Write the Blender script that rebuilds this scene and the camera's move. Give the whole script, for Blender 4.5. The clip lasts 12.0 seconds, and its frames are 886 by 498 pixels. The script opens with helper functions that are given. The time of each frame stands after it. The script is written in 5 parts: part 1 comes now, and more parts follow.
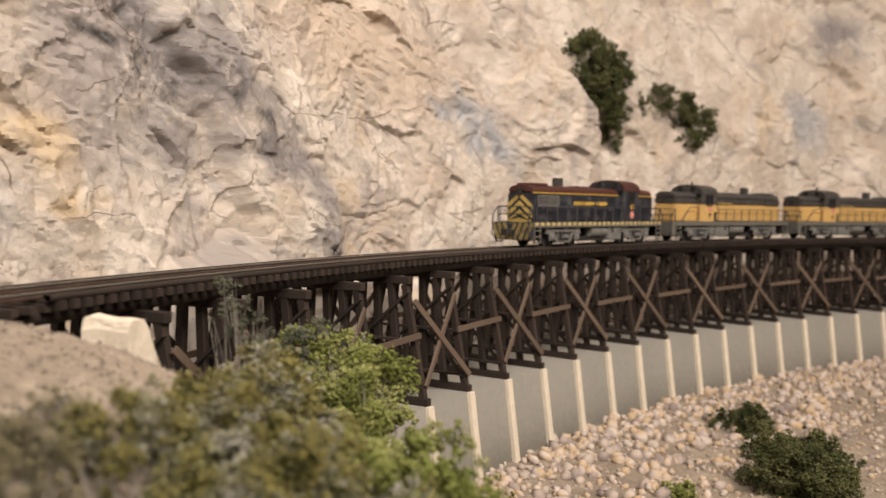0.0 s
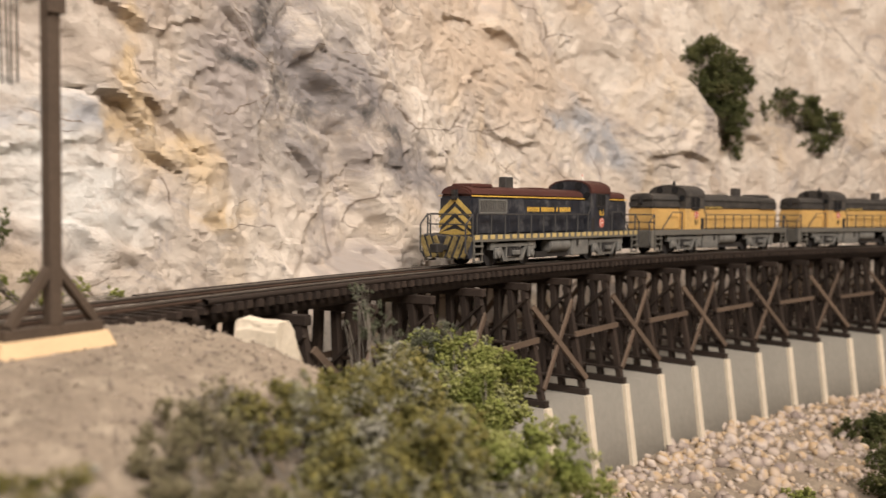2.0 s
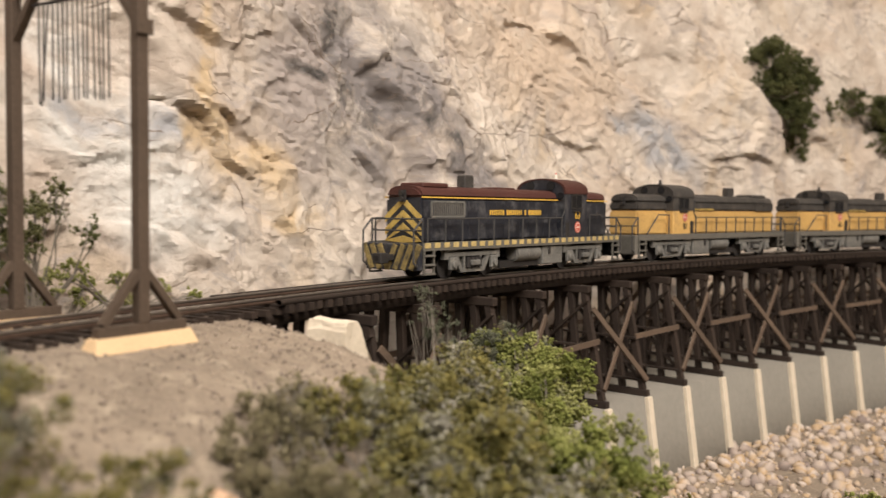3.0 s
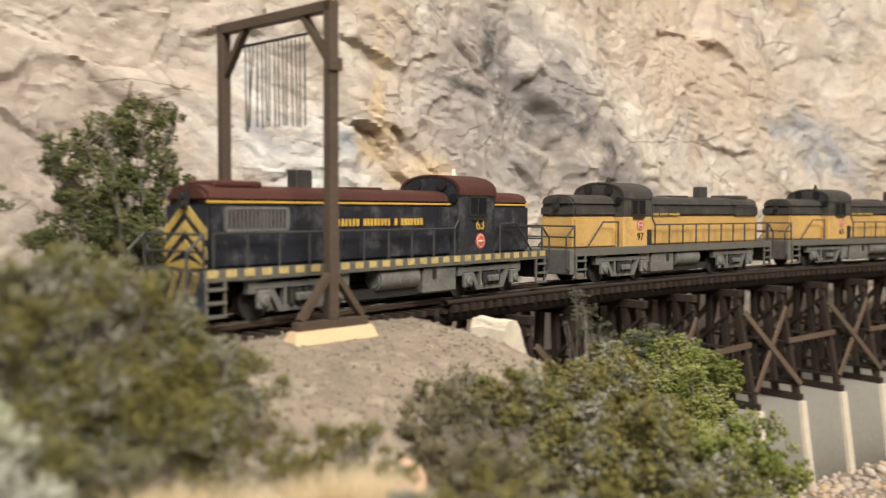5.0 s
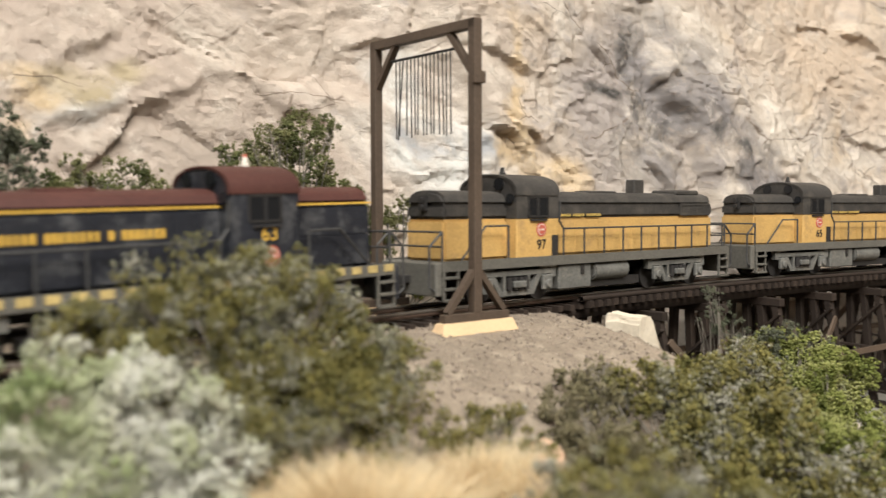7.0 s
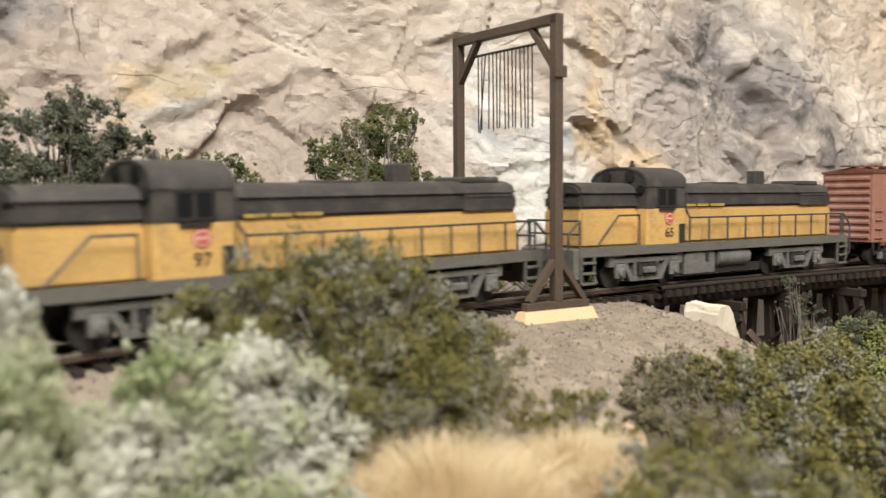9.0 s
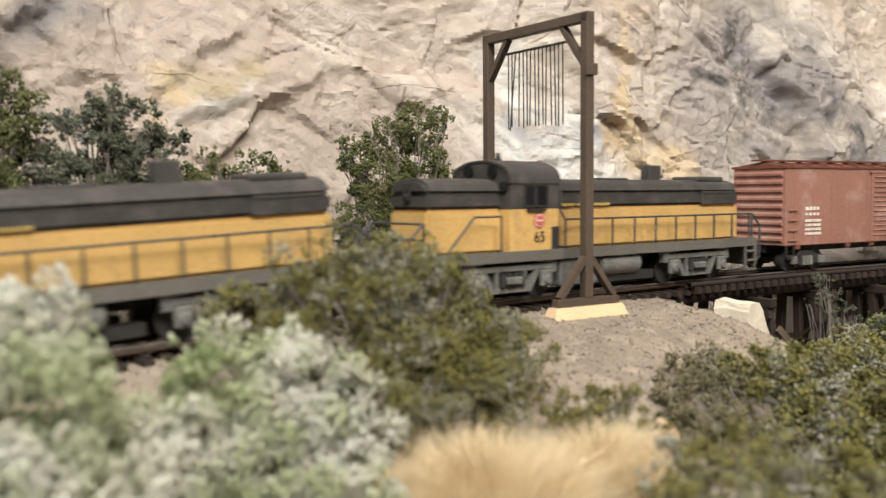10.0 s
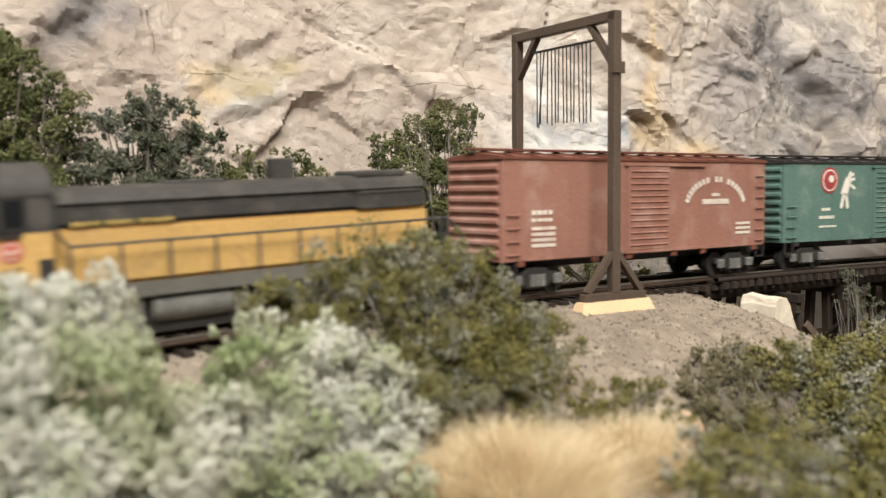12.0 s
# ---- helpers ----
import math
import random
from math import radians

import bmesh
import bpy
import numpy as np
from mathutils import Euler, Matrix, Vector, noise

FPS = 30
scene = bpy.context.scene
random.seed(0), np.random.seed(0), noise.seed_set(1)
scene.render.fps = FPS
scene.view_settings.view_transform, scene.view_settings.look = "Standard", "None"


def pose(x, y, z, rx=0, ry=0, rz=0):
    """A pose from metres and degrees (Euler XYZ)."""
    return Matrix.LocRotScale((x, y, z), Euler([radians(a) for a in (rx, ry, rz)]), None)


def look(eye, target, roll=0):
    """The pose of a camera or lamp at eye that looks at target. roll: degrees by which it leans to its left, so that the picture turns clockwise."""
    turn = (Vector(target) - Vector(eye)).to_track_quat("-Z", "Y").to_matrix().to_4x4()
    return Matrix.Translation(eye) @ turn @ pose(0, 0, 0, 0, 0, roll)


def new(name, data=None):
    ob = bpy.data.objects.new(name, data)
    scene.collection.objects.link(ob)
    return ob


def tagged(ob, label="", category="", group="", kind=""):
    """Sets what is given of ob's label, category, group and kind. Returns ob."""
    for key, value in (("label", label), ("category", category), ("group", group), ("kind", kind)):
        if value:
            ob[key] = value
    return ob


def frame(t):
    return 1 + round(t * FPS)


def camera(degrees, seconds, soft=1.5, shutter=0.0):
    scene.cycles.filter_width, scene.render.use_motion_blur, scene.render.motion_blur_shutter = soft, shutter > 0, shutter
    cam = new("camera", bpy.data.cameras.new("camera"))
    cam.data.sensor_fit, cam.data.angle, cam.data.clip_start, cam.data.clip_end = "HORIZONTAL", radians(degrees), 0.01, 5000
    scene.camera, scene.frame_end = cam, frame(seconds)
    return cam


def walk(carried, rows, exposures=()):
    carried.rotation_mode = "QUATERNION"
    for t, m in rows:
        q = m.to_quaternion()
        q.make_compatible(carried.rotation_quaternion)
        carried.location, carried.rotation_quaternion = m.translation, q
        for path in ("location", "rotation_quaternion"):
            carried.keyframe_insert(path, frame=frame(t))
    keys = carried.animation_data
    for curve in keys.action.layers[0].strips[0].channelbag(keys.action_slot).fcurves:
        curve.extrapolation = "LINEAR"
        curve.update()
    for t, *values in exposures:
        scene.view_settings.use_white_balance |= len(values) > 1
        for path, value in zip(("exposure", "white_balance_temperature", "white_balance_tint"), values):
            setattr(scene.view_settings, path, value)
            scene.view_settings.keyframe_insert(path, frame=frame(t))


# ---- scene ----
cam = camera(51.24, 12.0, soft=1.35, shutter=0.7)
cam.data.dof.use_dof, cam.data.dof.focus_distance, cam.data.dof.aperture_fstop = True, 0.42, 14.5
ROWS = [
    (0.0, -0.0000, 0.0000, 0.0288, -0.00, -2.85, -1.06),
    (0.5, -0.0002, -0.0030, 0.0287, 1.34, -2.73, -0.93),
    (1.0, 0.0001, -0.0099, 0.0296, 3.20, -2.69, -0.82),
    (1.5, 0.0002, -0.0161, 0.0302, 5.22, -2.60, -0.71),
    (2.0, 0.0010, -0.0224, 0.0308, 7.34, -2.56, -0.57),
    (2.5, 0.0016, -0.0302, 0.0314, 9.45, -2.50, -0.48),
    (3.0, 0.0026, -0.0342, 0.0318, 11.16, -2.47, -0.41),
    (3.2, 0.0032, -0.0371, 0.0319, 11.98, -2.44, -0.39),
    (5.0, 0.0089, -0.0643, 0.0346, 20.58, -2.39, -0.13),
    (5.5, 0.0127, -0.0737, 0.0355, 23.78, -2.47, -0.04),
    (6.0, 0.0144, -0.0787, 0.0355, 25.51, -2.45, 0.03),
    (6.5, 0.0148, -0.0809, 0.0362, 26.97, -2.58, 0.12),
    (7.0, 0.0159, -0.0855, 0.0362, 28.81, -2.59, 0.19),
    (9.0, 0.0174, -0.0965, 0.0373, 33.16, -3.28, 0.33),
    (9.5, 0.0185, -0.0991, 0.0373, 33.96, -3.38, 0.35),
    (10.0, 0.0165, -0.1008, 0.0375, 34.54, -3.48, 0.36),
    (10.5, 0.0175, -0.1026, 0.0379, 35.22, -3.63, 0.38),
    (11.0, 0.0194, -0.1058, 0.0382, 35.89, -3.77, 0.40),
    (11.5, 0.0205, -0.1064, 0.0382, 36.38, -3.78, 0.44),
    (12.0, 0.0206, -0.1063, 0.0381, 36.40, -3.78, 0.46),
]
walk(cam, [(t, pose(x, y, z, 90 + pitch, roll, yaw)) for t, x, y, z, yaw, pitch, roll in ROWS],
     exposures=((0.0, 0.03, 6480, 15), (3.2, 0.03, 6450, 13), (5.0, 0.13, 6150, 8), (9.0, 0.2, 5950, 7), (12.0, 0.2, 5950, 7)))

# ---- light: a warm room, two unseen area lamps standing in for its overhead light ----
world = bpy.data.worlds.new("room_air")
scene.world = world
world.use_nodes = True
world.node_tree.nodes["Background"].inputs[0].default_value = (1.0, 0.86, 0.70, 1)
world.node_tree.nodes["Background"].inputs[1].default_value = 0.25
scene.view_settings.exposure = 0.0


def area_lamp(name, eye, target, size_x, size_y, watts, colour):
    data = bpy.data.lights.new(name, "AREA")
    data.shape, data.size, data.size_y, data.energy, data.color = "RECTANGLE", size_x, size_y, watts, colour
    lamp = new(name, data)
    lamp.matrix_world = look(eye, target)
    return lamp


area_lamp("overhead_area_lamp", (0.82, -0.48, 1.05), (0.15, 0.6, 0.05), 0.9, 0.45, 30.0, (1.0, 0.875, 0.74))
area_lamp("overhead_area_lamp", (0.02, -0.62, 1.10), (-0.15, 0.2, 0.03), 0.8, 0.45, 16.0, (1.0, 0.93, 0.84))

# ---- the line of the track, by its length s in metres, and places beside it ----
TURN_X = Vector((math.cos(radians(54)), math.sin(radians(54))))
TURN_Y = Vector((-TURN_X.y, TURN_X.x))
BOW = (0.19609, 0.42615, -0.39371)
HALF = 0.0165


def raw_line(u):
    u = float(u)
    v, slope = BOW[0] + BOW[1] * u + BOW[2] * u * u, BOW[1] + 2 * BOW[2] * u
    v, slope = v + 0.5 * min(0.0, u - 0.05) ** 2, slope + min(0.0, u - 0.05)
    way = (TURN_X + slope * TURN_Y).normalized()
    side = Vector((-way.y, way.x))
    return u * TURN_X + v * TURN_Y + HALF * side, way


U = np.linspace(-1.0, 1.6, 2601)
LINE = np.array([raw_line(u)[0] for u in U])
RUN = np.concatenate(([0], np.cumsum(np.hypot(*np.diff(LINE, axis=0).T))))
RUN -= np.interp(0, U, RUN)


def along(s):
    """Place on the track's middle and its heading."""
    p, way = raw_line(float(np.interp(s, RUN, U)))
    return p, way


def droop(s):
    """The line falls gently towards its near end."""
    return -0.18 * np.minimum(0.0, s - 0.03) ** 2


def beside(s, off, z=0.0):
    """World place at run s, off metres to the far side of the track (near side: minus)."""
    p, way = along(s)
    return Vector((p.x - way.y * off, p.y + way.x * off, z + float(droop(s))))


def beside_many(s, off):
    u = np.interp(s, RUN, U)
    easy = np.minimum(0.0, u - 0.05)
    slope = BOW[1] + 2 * BOW[2] * u + easy
    v = BOW[0] + BOW[1] * u + BOW[2] * u * u + 0.5 * easy ** 2
    k = np.hypot(1, slope)
    wx, wy = (TURN_X.x + slope * TURN_Y.x) / k, (TURN_X.y + slope * TURN_Y.y) / k
    o = off + HALF
    return u * TURN_X.x + v * TURN_Y.x - wy * o, u * TURN_X.y + v * TURN_Y.y + wx * o


def at_track(s, off=0.0, z=0.0, turn=0.0):
    p, way = beside(s, off, z), along(s)[1]
    return pose(p.x, p.y, p.z, 0, 0, math.degrees(math.atan2(way.y, way.x)) + turn)


# ---- materials ----
def material(name, colour, rough=0.75, metal=0.0, spread=0.18, size=0.02, grain=0.002, bump=0.25, island=False, dust=None, dust_at=0.6, piece=False):
    """A matt or glossy surface with two scales of tint and a fine relief. size, grain: metres."""
    m = bpy.data.materials.new(name)
    m.use_nodes = True
    nodes, link = m.node_tree.nodes, m.node_tree.links.new
    bsdf = nodes["Principled BSDF"]
    bsdf.inputs["Roughness"].default_value, bsdf.inputs["Metallic"].default_value = rough, metal
    bsdf.inputs["Specular IOR Level"].default_value = 0.35
    place = nodes.new("ShaderNodeTexCoord").outputs["Object"]
    big, fine = nodes.new("ShaderNodeTexNoise"), nodes.new("ShaderNodeTexNoise")
    for tex, s in ((big, size), (fine, grain)):
        tex.inputs["Scale"].default_value, tex.inputs["Detail"].default_value = 1 / s, 4
        link(place, tex.inputs["Vector"])
    total = nodes.new("ShaderNodeMath")
    total.operation = "ADD"
    link(big.outputs["Fac"], total.inputs[0])
    link(fine.outputs["Fac"], total.inputs[1])
    last = total.outputs[0]
    if island or piece:
        extra = nodes.new("ShaderNodeMath")
        extra.operation = "MULTIPLY_ADD"
        source = nodes.new("ShaderNodeNewGeometry").outputs["Random Per Island"] if island else nodes.new("ShaderNodeObjectInfo").outputs["Random"]
        link(source, extra.inputs[0])
        extra.inputs[1].default_value = 0.7
        link(last, extra.inputs[2])
        last = extra.outputs[0]
    reach = nodes.new("ShaderNodeMapRange")
    reach.inputs["From Min"].default_value, reach.inputs["From Max"].default_value = 0.6, (2.0 if island or piece else 1.4)
    link(last, reach.inputs["Value"])
    mix = nodes.new("ShaderNodeMix")
    mix.data_type = "RGBA"
    mix.inputs["A"].default_value = (*[max(0, c * (1 - spread)) for c in colour], 1)
    mix.inputs["B"].default_value = (*[min(0.95, c * (1 + spread)) for c in colour], 1)
    link(reach.outputs[0], mix.inputs["Factor"])
    out = mix.outputs["Result"]
    if dust:
        speck = nodes.new("ShaderNodeTexNoise")
        speck.inputs["Scale"].default_value, speck.inputs["Detail"].default_value, speck.inputs["Roughness"].default_value = 1 / (size * 0.45), 8, 0.7
        link(place, speck.inputs["Vector"])
        gate = nodes.new("ShaderNodeMapRange")
        gate.inputs["From Min"].default_value, gate.inputs["From Max"].default_value = dust_at - 0.08, dust_at + 0.12
        link(speck.outputs["Fac"], gate.inputs["Value"])
        over = nodes.new("ShaderNodeMix")
        over.data_type = "RGBA"
        over.inputs["B"].default_value = (*dust, 1)
        link(gate.outputs[0], over.inputs["Factor"])
        link(out, over.inputs["A"])
        out = over.outputs["Result"]
    link(out, bsdf.inputs["Base Color"])
    relief = nodes.new("ShaderNodeBump")
    relief.inputs["Strength"].default_value, relief.inputs["Distance"].default_value = bump, grain * 0.5
    link(fine.outputs["Fac"], relief.inputs["Height"])
    link(relief.outputs["Normal"], bsdf.inputs["Normal"])
    return m


TIMBER = material("creosoted_timber", (0.030, 0.021, 0.016), 0.8, spread=0.5, size=0.03, grain=0.0015, piece=True, dust=(0.07, 0.054, 0.042), dust_at=0.70)
BROWN_WOOD = material("brown_stained_wood", (0.115, 0.083, 0.060), 0.75, spread=0.3, size=0.02, grain=0.001, piece=True)
POST_WOOD = material("dark_brown_post_wood", (0.085, 0.062, 0.045), 0.7, spread=0.3, size=0.02, grain=0.001)
PALE_WOOD = material("bare_basswood", (0.68, 0.50, 0.30), 0.7, spread=0.12, size=0.03, grain=0.001)
RAIL = material("rusty_rail", (0.09, 0.06, 0.045), 0.5, 0.4, spread=0.3)
RAIL_TOP = material("worn_rail_head", (0.30, 0.27, 0.24), 0.35, 0.8, spread=0.15)
CONCRETE = material("grey_painted_concrete", (0.235, 0.225, 0.195), 0.8, spread=0.1, size=0.05, grain=0.004, dust=(0.30, 0.28, 0.24), dust_at=0.68)
CREAM = material("cream_plaster", (0.66, 0.59, 0.47), 0.8, spread=0.12, size=0.015, grain=0.002)
NAVY = material("weathered_navy_paint", (0.020, 0.022, 0.029), 0.45, spread=0.4, size=0.02, grain=0.001, dust=(0.095, 0.097, 0.102), dust_at=0.58)
MAROON = material("maroon_roof_paint", (0.066, 0.024, 0.019), 0.6, spread=0.3, size=0.02, grain=0.001, dust=(0.12, 0.06, 0.045), dust_at=0.66)
BLACK = material("sooty_black_paint", (0.046, 0.043, 0.040), 0.6, spread=0.35, size=0.02, grain=0.001, dust=(0.085, 0.078, 0.068), dust_at=0.56)
YELLOW = material("grimy_yellow_paint", (0.56, 0.36, 0.125), 0.55, spread=0.22, size=0.025, grain=0.001, dust=(0.36, 0.24, 0.11), dust_at=0.60)
NOSE_YELLOW = material("scuffed_nose_yellow_paint", (0.50, 0.36, 0.10), 0.6, spread=0.3, size=0.008, grain=0.001, dust=(0.12, 0.10, 0.06), dust_at=0.60)
STRIPE = material("stripe_yellow_paint", (0.66, 0.42, 0.07), 0.55, spread=0.2, size=0.01, grain=0.001)
PILOT_YELLOW = material("grimy_pilot_yellow_paint", (0.26, 0.20, 0.075), 0.7, spread=0.4, size=0.006, grain=0.001, dust=(0.07, 0.06, 0.045), dust_at=0.55)
SILL_YELLOW = material("faded_sill_yellow_paint", (0.50, 0.39, 0.16), 0.65, spread=0.3, size=0.01, grain=0.001, dust=(0.22, 0.19, 0.12), dust_at=0.58)
BADGE_RED = material("dull_badge_red_paint", (0.30, 0.045, 0.045), 0.6, spread=0.2)
GREY = material("dusty_running_gear_grey", (0.135, 0.135, 0.125), 0.75, spread=0.45, size=0.012, grain=0.001, dust=(0.32, 0.30, 0.26), dust_at=0.62)
DECK_GREY = material("deck_grey_paint", (0.12, 0.115, 0.10), 0.7, spread=0.3, size=0.02, grain=0.001)
STEEL_DARK = material("dark_steel", (0.035, 0.033, 0.032), 0.6, 0.2, spread=0.3)
HANDRAIL = material("handrail_paint", (0.055, 0.055, 0.055), 0.5, spread=0.3)
GLASS = material("dark_cab_glass", (0.012, 0.013, 0.015), 0.08, spread=0.2, bump=0.0)
RED = material("red_badge_paint", (0.50, 0.12, 0.085), 0.5, spread=0.15)
WHITE = material("white_lettering_paint", (0.72, 0.68, 0.60), 0.6, spread=0.12)
BOX_RED = material("boxcar_red_paint", (0.28, 0.138, 0.103), 0.7, spread=0.2, size=0.03, grain=0.0012, dust=(0.38, 0.24, 0.195), dust_at=0.58)
BOX_DARK = material("boxcar_roof_brown", (0.15, 0.055, 0.035), 0.65, spread=0.3)
BOX_GREEN = material("boxcar_green_paint", (0.095, 0.165, 0.14), 0.65, spread=0.25, size=0.03, grain=0.0012, dust=(0.19, 0.25, 0.215), dust_at=0.60)


def mottled(name, colours, rough=0.95, thin=0.28, loose=0.22, patch=75):
    """Loose bits, each with a tint of its own. thin: how much light passes through them."""
    m = bpy.data.materials.new(name)
    m.use_nodes = True
    nodes, link = m.node_tree.nodes, m.node_tree.links.new
    bsdf = nodes["Principled BSDF"]
    bsdf.inputs["Roughness"].default_value, bsdf.inputs["Specular IOR Level"].default_value = rough, 0.2
    ramp = nodes.new("ShaderNodeValToRGB")
    while len(ramp.color_ramp.elements) < len(colours):
        ramp.color_ramp.elements.new(0.5)
    for k, c in enumerate(colours):
        ramp.color_ramp.elements[k].position, ramp.color_ramp.elements[k].color = k / (len(colours) - 1), (*c, 1)
    tex = nodes.new("ShaderNodeTexNoise")
    tex.inputs["Scale"].default_value, tex.inputs["Detail"].default_value = patch, 1.0
    link(nodes.new("ShaderNodeTexCoord").outputs["Object"], tex.inputs["Vector"])
    blend = nodes.new("ShaderNodeMath")
    blend.operation = "MULTIPLY_ADD"
    link(tex.outputs["Fac"], blend.inputs[0])
    blend.inputs[1].default_value = 2.4
    own = nodes.new("ShaderNodeMath")
    own.operation = "MULTIPLY"
    own.inputs[1].default_value = loose
    link(nodes.new("ShaderNodeNewGeometry").outputs["Random Per Island"], own.inputs[0])
    link(own.outputs[0], blend.inputs[2])
    reach = nodes.new("ShaderNodeMapRange")
    reach.inputs["From Min"].default_value, reach.inputs["From Max"].default_value = 0.55 + 0.3 * loose, 1.75 + 0.8 * loose
    link(blend.outputs[0], reach.inputs["Value"])
    link(reach.outputs[0], ramp.inputs["Fac"])
    link(ramp.outputs["Color"], bsdf.inputs["Base Color"])
    if thin > 0:
        glow_through, mix = nodes.new("ShaderNodeBsdfTranslucent"), nodes.new("ShaderNodeMixShader")
        link(ramp.outputs["Color"], glow_through.inputs["Color"])
        mix.inputs["Fac"].default_value = thin
        link(bsdf.outputs[0], mix.inputs[1])
        link(glow_through.outputs[0], mix.inputs[2])
        link(mix.outputs[0], nodes["Material Output"].inputs["Surface"])
    return m


ROOM_WALL = material("room_wall_paint", (0.62, 0.57, 0.50), 0.9, spread=0.06, size=0.6, grain=0.02)
ROOM_FLOOR = material("room_carpet", (0.16, 0.14, 0.12), 0.95, spread=0.2, size=0.3, grain=0.01)


# ---- mesh helpers: things are drawn in millimetres ----
MM = 0.001


def slab(bm, x0, x1, y0, y1, z0, z1, m=None):
    v = [bm.verts.new((x, y, z)) for x in (x0, x1) for y in (y0, y1) for z in (z0, z1)]
    for f in ((0, 1, 3, 2), (4, 6, 7, 5), (0, 4, 5, 1), (2, 3, 7, 6), (0, 2, 6, 4), (1, 5, 7, 3)):
        bm.faces.new([v[i] for i in f])
    if m is not None:
        bmesh.ops.transform(bm, matrix=m, verts=v)
    return v


def prism(bm, outline, a, b, axis="x"):
    """An outline swept along an axis from a to b."""
    def spot(p, t):
        return (t, p[0], p[1]) if axis == "x" else (p[0], t, p[1]) if axis == "y" else (p[0], p[1], t)
    lo, hi = [bm.verts.new(spot(p, a)) for p in outline], [bm.verts.new(spot(p, b)) for p in outline]
    n = len(outline)
    bm.faces.new(lo)
    bm.faces.new(hi[::-1])
    for i in range(n):
        bm.faces.new((lo[i], hi[i], hi[(i + 1) % n], lo[(i + 1) % n]))


def rod(bm, a, b, r, n=8, r2=None):
    a, b = Vector(a), Vector(b)
    turn = (b - a).to_track_quat("Z", "Y")
    r2 = r if r2 is None else r2
    lo = [bm.verts.new(a + turn @ Vector((r * math.cos(k * math.tau / n), r * math.sin(k * math.tau / n), 0))) for k in range(n)]
    hi = [bm.verts.new(b + turn @ Vector((r2 * math.cos(k * math.tau / n), r2 * math.sin(k * math.tau / n), 0))) for k in range(n)]
    bm.faces.new(lo[::-1])
    bm.faces.new(hi)
    for k in range(n):
        bm.faces.new((lo[k], lo[(k + 1) % n], hi[(k + 1) % n], hi[k]))


def beam(bm, a, b, w, h, up=(0, 0, 1)):
    """A squared timber from a to b."""
    a, b = Vector(a), Vector(b)
    d = (b - a).normalized()
    side = d.cross(Vector(up)).normalized()
    top = side.cross(d)
    corners = [(-w / 2, -h / 2), (w / 2, -h / 2), (w / 2, h / 2), (-w / 2, h / 2)]
    lo, hi = [bm.verts.new(a + side * i + top * j) for i, j in corners], [bm.verts.new(b + side * i + top * j) for i, j in corners]
    bm.faces.new(lo[::-1])
    bm.faces.new(hi)
    for k in range(4):
        bm.faces.new((lo[k], lo[(k + 1) % 4], hi[(k + 1) % 4], hi[k]))


def soften(bm, width, segments=1):
    bmesh.ops.recalc_face_normals(bm, faces=bm.faces[:])
    edges = [e for e in bm.edges if len(e.link_faces) == 2 and e.calc_face_angle(0) > 0.5]
    bmesh.ops.bevel(bm, geom=edges, offset=width, segments=segments, affect="EDGES", clamp_overlap=True)


def finish(name, bm, mat_, smooth=False, scale=MM):
    bmesh.ops.recalc_face_normals(bm, faces=bm.faces[:])
    bmesh.ops.scale(bm, vec=(scale, scale, scale), verts=bm.verts[:])
    mesh = bpy.data.meshes.new(name)
    bm.to_mesh(mesh)
    bm.free()
    mesh.materials.append(mat_)
    if smooth:
        mesh.shade_smooth()
        mesh.set_sharp_from_angle(angle=radians(40))
    return mesh


def part(name, bm, mat_, parent=None, label="", smooth=False, scale=MM):
    ob = new(name, finish(name, bm, mat_, smooth, scale))
    ob.parent = parent
    return tagged(ob, label)


def piece(name, mesh, parent, m):
    ob = new(name, mesh)
    ob.parent, ob.matrix_basis = parent, m
    return ob


def bm_new():
    return bmesh.new()


def mesh_from(name, verts, faces, mat_, smooth=False):
    mesh = bpy.data.meshes.new(name)
    verts, faces = np.asarray(verts, dtype=np.float32), np.asarray(faces, dtype=np.int32)
    n, k = faces.shape
    mesh.vertices.add(len(verts))
    mesh.vertices.foreach_set("co", verts.ravel())
    mesh.loops.add(n * k)
    mesh.loops.foreach_set("vertex_index", faces.ravel())
    mesh.polygons.add(n)
    mesh.polygons.foreach_set("loop_start", np.arange(0, n * k, k, dtype=np.int32))
    mesh.materials.append(mat_)
    mesh.update(calc_edges=True)
    mesh.validate()
    if smooth:
        mesh.shade_smooth()
    return mesh


# ---- smooth noise on arrays ----
def lattice(x, y, seed):
    rng = np.random.default_rng(seed)
    table = rng.random((256, 256))
    xi, yi = np.floor(x).astype(int), np.floor(y).astype(int)
    fx, fy = x - xi, y - yi
    fx, fy = fx * fx * (3 - 2 * fx), fy * fy * (3 - 2 * fy)
    a, b = table[xi % 256, yi % 256], table[(xi + 1) % 256, yi % 256]
    c, d = table[xi % 256, (yi + 1) % 256], table[(xi + 1) % 256, (yi + 1) % 256]
    return (a * (1 - fx) + b * fx) * (1 - fy) + (c * (1 - fx) + d * fx) * fy - 0.5


def fractal(x, y, seed, octaves=4, gain=0.5):
    total, amp = 0, 1.0
    for k in range(octaves):
        total = total + amp * lattice(x * 2 ** k + 17.3 * k, y * 2 ** k + 9.1 * k, seed + k)
        amp *= gain
    return total


